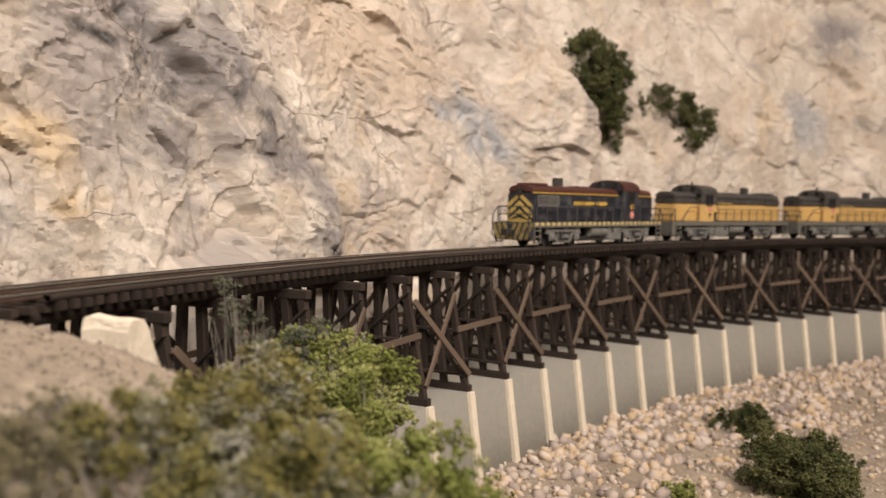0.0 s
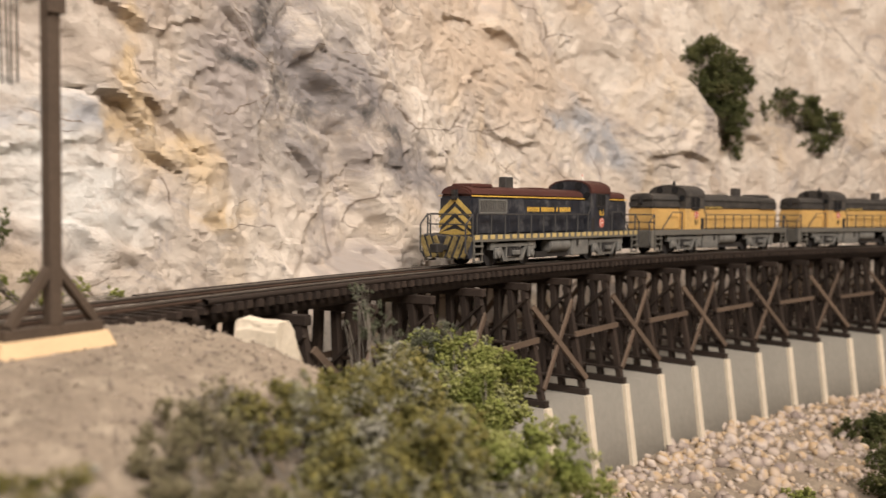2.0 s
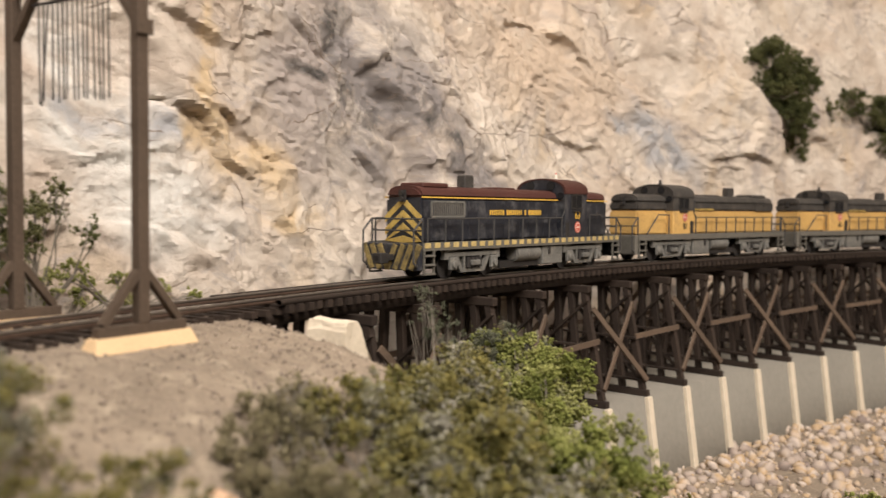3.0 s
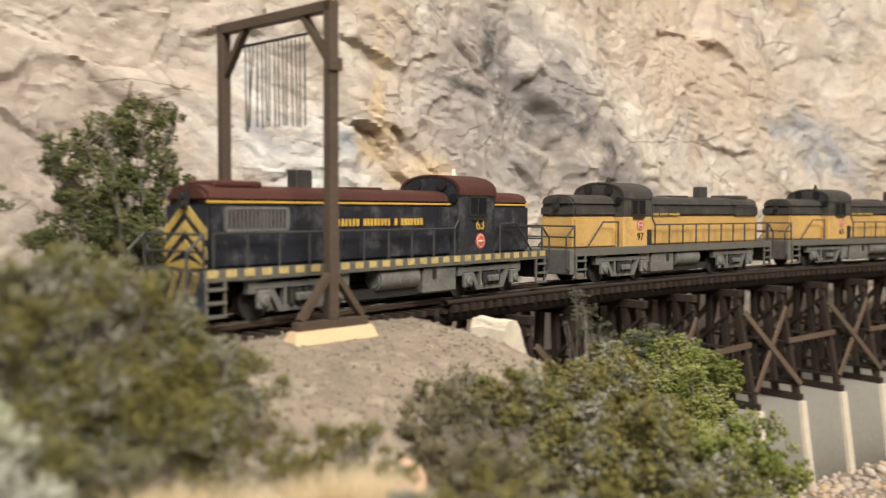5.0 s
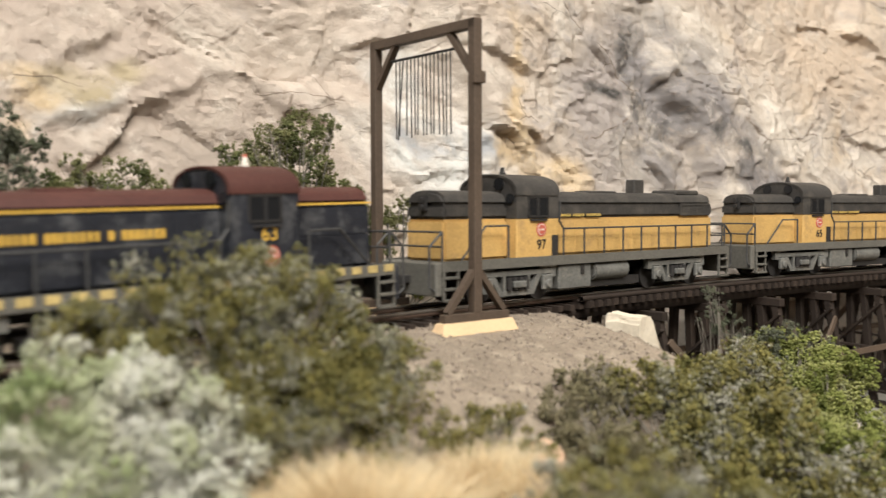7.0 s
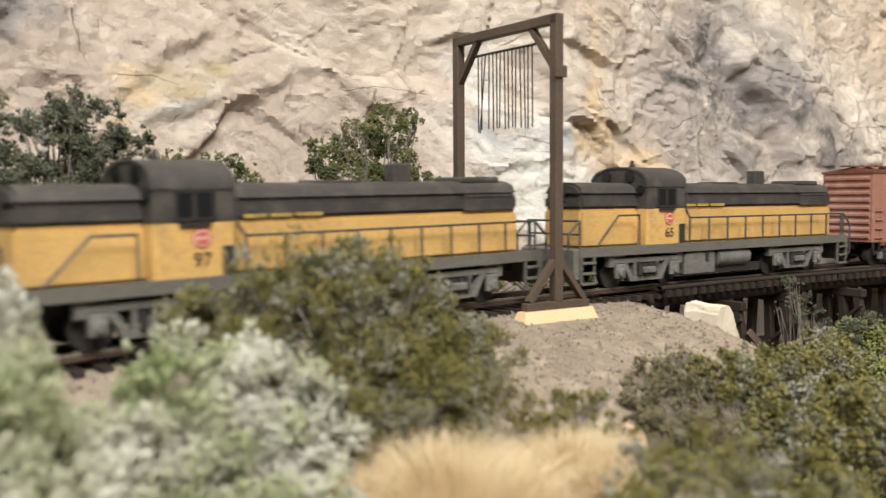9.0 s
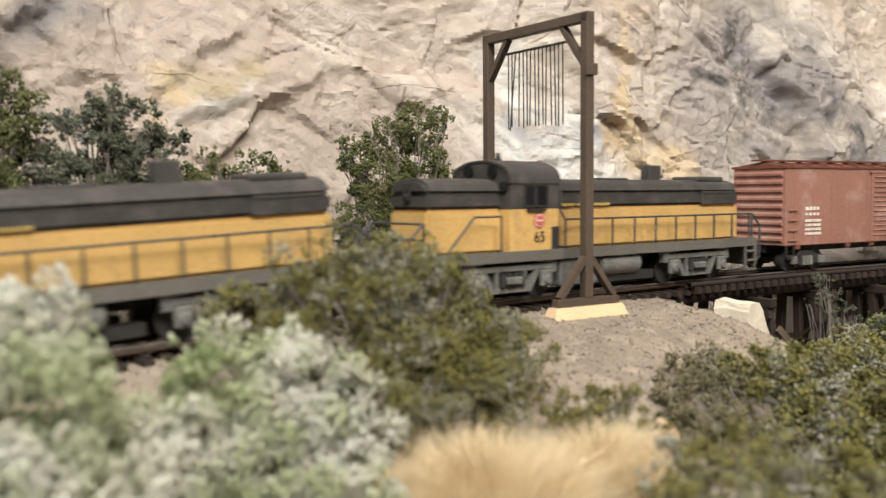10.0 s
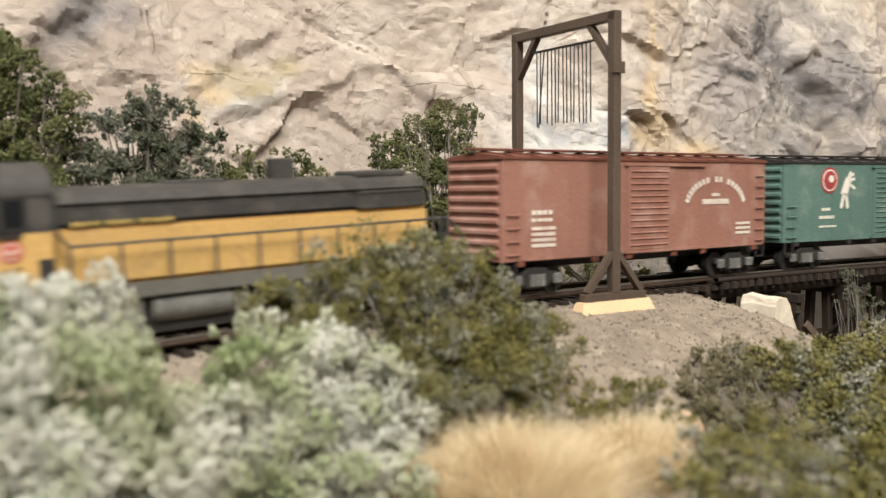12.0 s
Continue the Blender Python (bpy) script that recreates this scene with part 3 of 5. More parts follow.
def build_trestle():
    trestle = tagged(new("timber_trestle"), "dark creosoted timber trestle bridge with braced bents", "trestle")
    bm = bm_new()
    slab(bm, -1.5, 1.5, -18, 18, -5.0, -2.2)
    tie = finish("bridge_tie", bm, TIMBER)
    rng = random.Random(8)
    for k in range(205):
        piece("bridge_tie", tie, trestle, at_track(TRESTLE_START + k * 0.0058, rng.uniform(-0.0004, 0.0004), 0, rng.uniform(-0.8, 0.8)))
    end = TRESTLE_START + 204 * 0.0058
    for side in (-1, 1):
        ribbon("guard_timber", square(side * 15.6, 2.6, -2.2, -0.4), TRESTLE_START - 0.004, end, 0.01, TIMBER, trestle)
        for o in (7.0, 11.0):
            ribbon("stringer", square(side * o, 3.2, -9.5, -5.0), TRESTLE_START - 0.01, end, 0.01, TIMBER, trestle)
    # one bent, drawn in its own plane: y across the track
    bm = bm_new()
    slab(bm, -2.0, 2.0, -25, 25, -13.4, -9.5)
    soften(bm, 0.25)
    cap = finish("cap", bm, TIMBER)
    bm = bm_new()
    slab(bm, -2.1, 2.1, -37, 37, -75.5, -71.8)
    soften(bm, 0.25)
    sill = finish("sill", bm, TIMBER)
    posts = []
    for top, foot in ((-21.5, -33.5), (-13, -20), (-4.5, -7), (4.5, 7), (13, 20), (21.5, 33.5)):
        bm = bm_new()
        beam(bm, (0, top, -13.4), (0, foot, -71.8), 3.4, 3.4, up=(1, 0, 0))
        posts.append(finish("post", bm, TIMBER))
    sways = []
    for face, (ya, za, yb, zb) in ((-2.4, (-25, -17, 32, -68)), (2.4, (25, -17, -32, -68)), (-2.5, (-30, -42, 30, -42)), (2.5, (-33, -58, 33, -58)), (-2.5, (-34, -66, 34, -66))):
        bm = bm_new()
        beam(bm, (face, ya, za), (face, yb, zb), 1.2, 2.6, up=(1, 0, 0))
        sways.append(finish("sway_brace", bm, TIMBER))
    runs = [BENT_FIRST + k * BENT_STEP for k in range(BENTS)]
    for s in runs:
        m = at_track(s)
        for name, mesh in (("cap", cap), ("sill", sill), *(("post", p) for p in posts), *(("sway_brace", w) for w in sways)):
            piece(name, mesh, trestle, m)
    # bracing along the near and far faces, girts and crosses in turn
    for side in (-1, 1):
        for k in range(BENTS - 1):
            def on_face(j, depth, proud=2.6):
                lean = 21.5 + (depth - 13.4) * 12 / 58.4 + proud
                return beside(runs[j], side * lean * MM, -depth * MM) / MM
            if k % 2 == 1:
                bm = bm_new()
                a, b = on_face(k, 41), on_face(k + 1, 40)
                beam(bm, a + (a - b) * 0.06, b + (b - a) * 0.06, 1.3, 3.0)
                part("girt", bm, BROWN_WOOD, trestle, "brown stained girt")
            else:
                for d0, d1, proud in ((22, 66, 4.0), (66, 22, 2.6)):
                    bm = bm_new()
                    beam(bm, on_face(k, d0, proud), on_face(k + 1, d1, proud), 1.3, 3.0)
                    part("cross_brace", bm, BROWN_WOOD, trestle)
    return trestle


def build_footing():
    """The grey wall under the trestle, with a cream rib under each bent."""
    outline = [(-36.0, -75.6), (45, -75.6), (45, -150), (-46, -150)]
    wall = ribbon("footing_wall", outline, 0.19, 1.45, 0.012, CONCRETE, None)
    tagged(wall, "smooth grey concrete footing wall under the trestle", "wall", kind="structure")
    for k in range(BENTS):
        s = BENT_FIRST + k * BENT_STEP
        bm = bm_new()
        prism(bm, [(-35.5, -75.8), (-38.4, -75.8), (-49.0, -150), (-45.0, -150)], -2.6, 2.6)
        soften(bm, 0.3)
        rib = part("rib", bm, CREAM, wall)
        rib.matrix_basis = at_track(s + 0.0005)


build_track()
build_trestle()
build_footing()


def build_abutment():
    bm = bm_new()
    prism(bm, [(-6, -3), (-5, 0.0), (1, 0.3), (6, -10), (15, -34), (-7, -34)], -10, 6, "y")
    bmesh.ops.triangulate(bm, faces=bm.faces[:])
    bmesh.ops.subdivide_edges(bm, edges=bm.edges[:], cuts=5, use_grid_fill=True)
    for v in bm.verts:
        v.co += Vector(noise.noise_vector(v.co * 0.13)) * 0.9 + Vector(noise.noise_vector(v.co * 0.6)) * 0.45
    ob = part("abutment_block", bm, CREAM, None)
    ob.matrix_basis = at_track(0.164, -0.037, -0.0060, -2)
    tagged(ob, "rough white plaster abutment block at the trestle end", "abutment")


build_abutment()


# ---- the telltale over the track ----
def build_telltale():
    tower = tagged(new("bridge_telltale"), "dark brown timber telltale frame with hanging wires over the track", "telltale")
    tower.matrix_basis = at_track(0.0885, 0.0005, 0, -6)
    for y in (-29, 29):
        bm = bm_new()
        slab(bm, -17, 17, y - 3.6, y + 3.6, -6.5, -2.4)
        for v in bm.verts:
            if v.co.z > -4:
                v.co.x *= 0.92
                v.co.y = y + (v.co.y - y) * 0.55
        part("foot_plank", bm, PALE_WOOD, tower, "bare pale wood foot plank")
        bm = bm_new()
        slab(bm, -14.5, 14.5, y - 1.6, y + 1.6, -2.4, 0.4)
        soften(bm, 0.15)
        part("foot_beam", bm, POST_WOOD, tower)
        bm = bm_new()
        slab(bm, -1.75, 1.75, y - 1.75, y + 1.75, 0.4, 99.5)
        soften(bm, 0.2)
        part("post", bm, POST_WOOD, tower)
        for side in (-1, 1):
            bm = bm_new()
            beam(bm, (side * 12.5, y, 0.6), (side * 1.2, y, 14.5), 2.0, 2.6, up=(0, 1, 0))
            part("foot_brace", bm, POST_WOOD, tower)
        bm = bm_new()
        beam(bm, (0, y - math.copysign(1.2, y), 82), (0, y * 0.55, 96.6), 2.0, 2.6, up=(1, 0, 0))
        part("knee_brace", bm, POST_WOOD, tower)
    bm = bm_new()
    slab(bm, -1.75, 1.75, -30.8, 30.8, 96.4, 99.8)
    soften(bm, 0.2)
    part("crossbeam", bm, POST_WOOD, tower)
    bm = bm_new()
    slab(bm, -2.6, 2.6, -31.6, -30.6, 78, 82)
    part("bracket", bm, POST_WOOD, tower)
    bm = bm_new()
    rod(bm, (0, -20, 91.0), (0, 20, 91.0), 0.5)
    part("wire_bar", bm, STEEL_DARK, tower)
    rng = random.Random(3)
    for k in range(15):
        bm = bm_new()
        y = -16 + k * 32 / 14
        skew = 4.0 if k == 12 else rng.uniform(-0.4, 0.4)
        rod(bm, (0, y, 91.0), (rng.uniform(-0.5, 0.5), y + skew, 62 + rng.uniform(-0.8, 0.8)), 0.27, 5)
        part("hanging_wire", bm, STEEL_DARK, tower)
    return tower


build_telltale()


# ---- rolling stock: x runs back along the track, minus y faces the valley ----
def text_part(words, size, mat_, parent, m, name="lettering"):
    curve = bpy.data.curves.new(name, "FONT")
    curve.body, curve.size, curve.align_x, curve.align_y, curve.extrude = words, size * MM, "CENTER", "CENTER", 0.0001
    temp = new(name, curve)
    bpy.context.view_layer.update()
    mesh = bpy.data.meshes.new_from_object(temp.evaluated_get(bpy.context.evaluated_depsgraph_get()))
    bpy.data.objects.remove(temp)
    mesh.materials.clear()
    mesh.materials.append(mat_)
    ob = new(name, mesh)
    ob.parent, ob.matrix_basis = parent, m
    return ob


def on_side(x, y, z):
    """Pose of a flat mark on the side that faces the valley."""
    return pose(x * MM, y * MM, z * MM, 90, 0, 0)


def disc(name, r, depth, mat_, parent, x, y, z, label=""):
    bm = bm_new()
    rod(bm, (x, y, z), (x, y - depth, z), r, 24)
    return part(name, bm, mat_, parent, label)


def wheel_mesh(r):
    bm = bm_new()
    rod(bm, (0, -1.3, 0), (0, 1.3, 0), r, 24)
    rod(bm, (0, 1.3, 0), (0, 2.0, 0), r * 1.08, 24)
    rod(bm, (0, -1.7, 0), (0, -1.2, 0), r * 0.3, 12)
    return finish("wheel", bm, STEEL_DARK)


WHEEL_LOCO, WHEEL_CAR = wheel_mesh(5.6), wheel_mesh(4.8)


def engine_truck(x, parent):
    truck = new("truck")
    truck.parent, truck.matrix_basis = parent, Matrix.Translation((x * MM, 0, 0))
    tagged(truck, "dusty grey two-axle truck")
    for wx in (-16.3, 16.3):
        for wy in (-8.2, 8.2):
            ob = piece("wheel", WHEEL_LOCO, truck, pose(wx * MM, wy * MM, 5.6 * MM, 0, 0, 0 if wy > 0 else 180))
    for y in (-13.2, 13.2):
        d = math.copysign(1, y)
        bm = bm_new()
        # an open cast frame with a dropped middle
        slab(bm, -19, 19, y - 1.1, y + 1.1, 9.9, 11.8)
        slab(bm, -9.5, 9.5, y - 1.1, y + 1.1, 2.4, 4.2)
        for e in (-1, 1):
            beam(bm, (e * 13.0, y, 10.4), (e * 8.6, y, 3.2), 2.2, 2.0, up=(0, 1, 0))
            slab(bm, e * 20.5 - 1.5, e * 20.5 + 1.5, y - 1.2, y + 1.2, 8.6, 13.2)
            slab(bm, e * 6.6 - 0.7, e * 6.6 + 0.7, y - 1.0, y + 1.0, 4.0, 10.0)
        part("side_frame", bm, GREY, truck)
        for wx in (-16.3, 16.3):
            bm = bm_new()
            slab(bm, wx - 2.6, wx + 2.6, y + d * 0.6, y + d * 2.4, 3.8, 9.6)
            rod(bm, (wx, y + d * 2.4, 6.2), (wx, y + d * 3.3, 6.2), 1.8, 12)
            soften(bm, 0.35)
            part("journal_box", bm, GREY, truck)
        for k in range(4):
            bm = bm_new()
            sx = (-4.5, -1.6, 1.6, 4.5)[k]
            rod(bm, (sx, y + d * 1.5, 4.6), (sx, y + d * 1.5, 9.4), 1.15, 8)
            part("coil_spring", bm, STEEL_DARK, truck)
        bm = bm_new()
        slab(bm, -3.4, 3.4, y + d * 1.2, y + d * 3.4, 5.4, 8.0)
        soften(bm, 0.4)
        part("bolster_end", bm, GREY, truck)
        for e in (-1, 1):
            bm = bm_new()
            rod(bm, (e * 21, y + d * 0.6, 13.6), (e * 13, y + d * 0.6, 14.0), 1.5, 10)
            part("brake_cylinder", bm, GREY, truck)
    bm = bm_new()
    slab(bm, -15, 15, -6, 6, 5, 13)
    part("gear_case", bm, STEEL_DARK, truck)
    return truck


def arch(half, low, crown, n=9, top=None):
    """Outline of a body with an arched roof: (y, z)."""
    pts = [(-half, low)]
    for k in range(n + 1):
        a = math.pi * (1 - k / n)
        pts.append((half * math.cos(a), crown[0] + (crown[1] - crown[0]) * math.sin(a) ** 0.75))
    pts.append((half, low))
    return pts


def hood(parent, x0, x1, half, colours, split):
    """A hood: lower sides, upper sides and a roof of their own."""
    def body(name, outline, mat_, label=""):
        bm = bm_new()
        prism(bm, outline, x0, x1)
        soften(bm, 1.1, 2)
        return part(name, bm, mat_, parent, label, True)
    low, high, roof = colours
    body("hood_side", [(-half, 16.3), (-half, split), (half, split), (half, 16.3)], low)
    if high is not low:
        body("hood_band", [(-half - 0.04, split), (-half - 0.04, 37.0), (half + 0.04, 37.0), (half + 0.04, split)], high)
    else:
        body("hood_band", [(-half, split - 2), (-half, 36.8), (half, 36.8), (half, split - 2)], high)
    body("hood_roof", [(-half, 36.8), (-half + 0.5, 39.0), (-half + 2.2, 40.7), (-half + 5.0, 41.8), (-2, 42.2), (2, 42.2), (half - 5.0, 41.8), (half - 2.2, 40.7), (half - 0.5, 39.0), (half, 36.8)], roof)


def handrail(parent, x0, x1, y, z0, z1, posts):
    bm = bm_new()
    rod(bm, (x0, y, z1), (x1, y, z1), 0.42, 6)
    part("handrail", bm, HANDRAIL, parent)
    for k in range(posts):
        x = x0 + (x1 - x0) * k / (posts - 1)
        bm = bm_new()
        rod(bm, (x, y, z0), (x, y, z1), 0.42, 6)
        part("stanchion", bm, HANDRAIL, parent)


def bars(parent, x0, x1, y, z, height, count, mat_, gaps=(), seed=1):
    """Writing too small to read: a row of little bars."""
    rng = random.Random(seed)
    step = (x1 - x0) / count
    for k in range(count):
        if k in gaps:
            continue
        bm = bm_new()
        slab(bm, x0 + k * step, x0 + (k + rng.uniform(0.5, 0.74)) * step, y - 0.12, y + 0.1, z, z + height)
        part("letter_bar", bm, mat_, parent)


def engine(name, label, road_number, navy, flip):
    """A road switcher. flip: its short hood leads."""
    loco = tagged(new(name), label, "locomotive", "locomotives of the train")
    d = -1 if flip else 1                     # the long hood leads where d is 1
    low, high, roof = (NAVY, NAVY, MAROON) if navy else (YELLOW, BLACK, BLACK)
    split = 28.0 if navy else 31.6

    def span(a, b):
        return (a, b) if d > 0 else (-b, -a)

    bm = bm_new()
    slab(bm, -92, 92, -16.0, 16.0, 13.4, 16.4)
    soften(bm, 0.3)
    part("walkway", bm, DECK_GREY if not navy else NAVY, loco)
    for side in (-1, 1):
        bm = bm_new()
        slab(bm, -92, 92, side * 16.0 - 0.25, side * 16.0 + 0.25, 13.2, 16.9)
        part("side_sill", bm, DECK_GREY, loco)
        if navy:
            for k in range(27):
                bm = bm_new()
                x = -91 + k * 6.85
                slab(bm, x, x + 3.9, side * 16.4 - 0.1, side * 16.4 + 0.1, 14.4, 16.7)
                part("sill_stripe", bm, SILL_YELLOW, loco)
    a, b = span(-86.5, 31)
    hood(loco, a, b, 10.8, (low, high, roof), split)
    a, b = span(53.5, 86.5)
    hood(loco, a, b, 10.8, (low, high, roof), split)
    # cab
    a, b = span(30.5, 54)
    bm = bm_new()
    prism(bm, [(-15.6, 16.3), (-15.6, split if not navy else 40), (15.6, split if not navy else 40), (15.6, 16.3)], a, b)
    soften(bm, 0.4)
    cab = part("cab", bm, low, loco)
    bm = bm_new()
    z0 = split if not navy else 38
    prism(bm, arch(15.62, z0, (40.6, 48.3), 12), a - 0.05, b + 0.05)
    part("cab_upper", bm, high, loco, smooth=True)
    bm = bm_new()
    rim = arch(16.0, 40.4, (40.9, 48.8), 14)
    prism(bm, rim + [(15.0, 40.4), *[(p[0] * 0.93, p[1] - 0.7) for p in rim[-2:0:-1]], (-15.0, 40.4)], a - 0.5, b + 0.5)
    part("cab_roof", bm, roof, loco, smooth=True)
    # cab windows
    for side in (-1, 1):
        for k, wx in enumerate((39.4, 45.2)):
            bm = bm_new()
            slab(bm, d * wx - 2.3, d * wx + 2.3, side * 15.6 - 0.25, side * 15.6 + 0.25, 32.8, 39.4)
            pane = part("cab_window", bm, GLASS, loco, "dark cab window pane")
        bm = bm_new()
        for z in (32.1, 39.5):
            slab(bm, d * 42.3 - 5.8, d * 42.3 + 5.8, side * 15.7 - 0.3, side * 15.7 + 0.3, z, z + 0.7)
        for wx in (36.5, 42.0, 47.5):
            slab(bm, d * wx - 0.35, d * wx + 0.35, side * 15.7 - 0.3, side * 15.7 + 0.3, 32.4, 39.9)
        part("window_frame", bm, STEEL_DARK, loco)
        bm = bm_new()
        slab(bm, d * 42.3 - 4.5, d * 42.3 + 4.5, side * 16.0 - 0.6, side * 16.0 + 0.6, 30.6, 31.4)
        part("arm_rest", bm, STEEL_DARK, loco)
        for end_x in (30.0, 54.5):
            bm = bm_new()
            rod(bm, (d * end_x - 0.4, side * 6.5, 44.8), (d * end_x + 0.4, side * 6.5, 44.8), 2.4, 14)
            rod(bm, (d * end_x - 0.4, side * 12.6, 39.2), (d * end_x + 0.4, side * 12.6, 39.2), 1.9, 14)
            part("end_window", bm, GLASS, loco)
    # roof fittings
    bm = bm_new()
    slab(bm, *span(-43.5, -36), -2.6, 2.6, 41.5, 48.2)
    soften(bm, 0.5)
    part("exhaust_pipe", bm, BLACK, loco)
    bm = bm_new()
    slab(bm, *span(-81, -62), -7.0, 7.0, 41.2, 43.6)
    soften(bm, 0.7)
    part("fan_hatch", bm, roof, loco)
    bm = bm_new()
    slab(bm, *span(-20, -3), -5, 5, 41.4, 42.8)
    soften(bm, 0.4)
    part("roof_hatch", bm, roof, loco)
    bm = bm_new()
    rod(bm, (d * 46, 0, 48.2), (d * 46, 0, 49.6), 1.4, 10)
    rod(bm, (d * 46, 0, 49.6), (d * 46, 0, 51.6), 1.0, 10, 0.7)
    part("beacon", bm, WHITE if navy else STEEL_DARK, loco)
    if navy:
        bm = bm_new()
        rod(bm, (d * 46, 0, 51.6), (d * 46, 0, 52.4), 0.7, 10, 0.4)
        part("beacon_lens", bm, RED, loco)
    # sides of the long hood
    for side in (-1, 1):
        y = side * 10.8
        if navy:
            bm = bm_new()
            slab(bm, *span(-86.7, 31), y - 0.15, y + 0.15, 36.6, 37.2)
            part("hood_line", bm, STRIPE, loco)
            bm = bm_new()
            slab(bm, *span(54, 86.7), y - 0.15, y + 0.15, 36.6, 37.2)
            part("hood_line", bm, STRIPE, loco)
        for z0, z1 in ((28.2, 35.0),) if navy else ((32.3, 37.0),):
            bm = bm_new()
            x0, x1 = span(-80, -55) if navy else span(-84, -60)
            for zz in (z0, z1):
                slab(bm, x0, x1, y - 0.35, y + 0.35, zz - 0.4, zz + 0.4)
            for xx in (x0, x1):
                slab(bm, xx - 0.5, xx + 0.5, y - 0.35, y + 0.35, z0, z1)
            part("grille_frame", bm, GREY if navy else BLACK, loco)
            for k in range(16):
                bm = bm_new()
                xx = x0 + (k + 0.5) * (x1 - x0) / 16
                slab(bm, xx - 0.35, xx + 0.35, y - 0.25, y + 0.25, z0, z1)
                part("shutter", bm, DECK_GREY if navy else BLACK, loco)
        # engine room doors with a raised edge
        for k in range(11):
            bm = bm_new()
            xx = -52 + k * 7.5
            slab(bm, *span(xx, xx + 6.8), y - 0.22, y + 0.22, 17.5, 35.6 if navy else 30.8)
            soften(bm, 0.12)
            part("hood_door", bm, low, loco)
        ry = side * 15.4
        handrail(loco, *span(-88, 27), ry, 16.4, 27.4, 10)
        bm = bm_new()
        rod(bm, (d * 27, ry, 27.4), (d * 29.5, ry, 30.5), 0.42, 6)
        rod(bm, (d * 29.5, ry, 30.5), (d * 29.8, side * 15.9, 38.5), 0.42, 6)
        part("grab_rail", bm, HANDRAIL, loco)
        bm = bm_new()
        rod(bm, (d * 58, side * 15.2, 16.4), (d * 58, side * 15.2, 29), 0.42, 6)
        rod(bm, (d * 58, side * 15.2, 29), (d * 70, side * 15.2, 29), 0.42, 6)
        rod(bm, (d * 70, side * 15.2, 29), (d * 82, side * 15.2, 17), 0.42, 6)
        part("short_handrail", bm, HANDRAIL, loco)
        bm = bm_new()
        slab(bm, d * 32.5 - 1.8, d * 32.5 + 1.8, side * 15.7 - 0.2, side * 15.7 + 0.2, 17, 25)
        part("cab_step_well", bm, STEEL_DARK, loco)
    # marks
    y = -11.1
    if navy:
        bars(loco, -34.4, 13.2, y, 28.9, 2.5, 26, STRIPE, (7, 16, 18), 4)
        text_part(road_number, 6.0, STRIPE, loco, on_side(43.3, -15.85, 28.6), "road_number")
        disc("badge", 3.1, 0.2, RED, loco, 43.6, -15.6, 22.2, "round red and white badge")
        disc("badge_ring", 2.5, 0.1, WHITE, loco, 43.6, -15.85, 22.2)
        disc("badge_heart", 2.2, 0.1, RED, loco, 43.6, -15.98, 22.2)
        bars(loco, 41.8, 45.4, -16.1, 21.9, 0.7, 4, WHITE, (), 2)
    else:
        bars(loco, -25, 2, y - 0.1, 32.1, 1.1, 22, NOSE_YELLOW, (6, 13), 6)
        text_part(road_number, 5.4, STEEL_DARK, loco, on_side(-40.4, -15.85, 21.4), "road_number")
        disc("badge", 2.8, 0.2, RED, loco, -40.4, -15.6, 27.3, "round red and white badge")
        disc("badge_ring", 2.2, 0.1, WHITE, loco, -40.4, -15.85, 27.3)
        disc("badge_heart", 1.9, 0.1, RED, loco, -40.4, -15.98, 27.3)
        bars(loco, -41.9, -38.9, -16.1, 27.0, 0.6, 4, WHITE, (), 3)
    # ends: pilot, steps, rails, coupler
    for e in (-1, 1):
        bm = bm_new()
        slab(bm, *sorted((e * 91.5, e * 94.5)), -15.5, 15.5, 4.5, 16.3)
        soften(bm, 0.4)
        pilot = part("pilot", bm, low if navy else DECK_GREY, loco)
        if navy and e < 0:
            for k in range(-3, 4):
                bm = bm_new()
                slab(bm, -95.0, -94.3, -1.3, 1.3, -6.0, 6.0, pose(0, k * 4.6, 10.4, -24 if k > 0 else 24, 0, 0))
                part("pilot_stripe", bm, PILOT_YELLOW, loco)
        for side in (-1, 1):
            bm = bm_new()
            for z in (2.6, 6.6, 10.6):
                slab(bm, *sorted((e * 84.5, e * 91.4)), side * 15.6 - 1.6, side * 15.6 + 0.6, z, z + 0.8)
            for xx in (84.5, 91.2):
                slab(bm, *sorted((e * xx - 0.4, e * xx + 0.4)), side * 15.9 - 0.5, side * 15.9 + 0.4, 3.0, 13.5)
            part("step_ladder", bm, DECK_GREY, loco)
            bm = bm_new()
            rod(bm, (e * 91, side * 14.8, 16.4), (e * 91, side * 14.8, 27.4), 0.45, 6)
            rod(bm, (e * 91, side * 14.8, 27.4), (e * 97, side * 14.8, 22.0), 0.45, 6)
            rod(bm, (e * 97, side * 14.8, 22.0), (e * 97, side * 14.8, 8.0), 0.45, 6)
            rod(bm, (e * 97, side * 14.8, 8.0), (e * 94, side * 14.8, 6.0), 0.45, 6)
            part("corner_rail", bm, HANDRAIL, loco)
        bm = bm_new()
        rod(bm, (e * 91, -14.8, 27.2), (e * 91, 14.8, 27.2), 0.45, 6)
        rod(bm, (e * 91, -14.8, 22.0), (e * 91, 14.8, 22.0), 0.4, 6)
        part("end_rail", bm, HANDRAIL, loco)
        bm = bm_new()
        slab(bm, *sorted((e * 90, e * 104.8)), -1.6, 1.6, 8.6, 11.6)
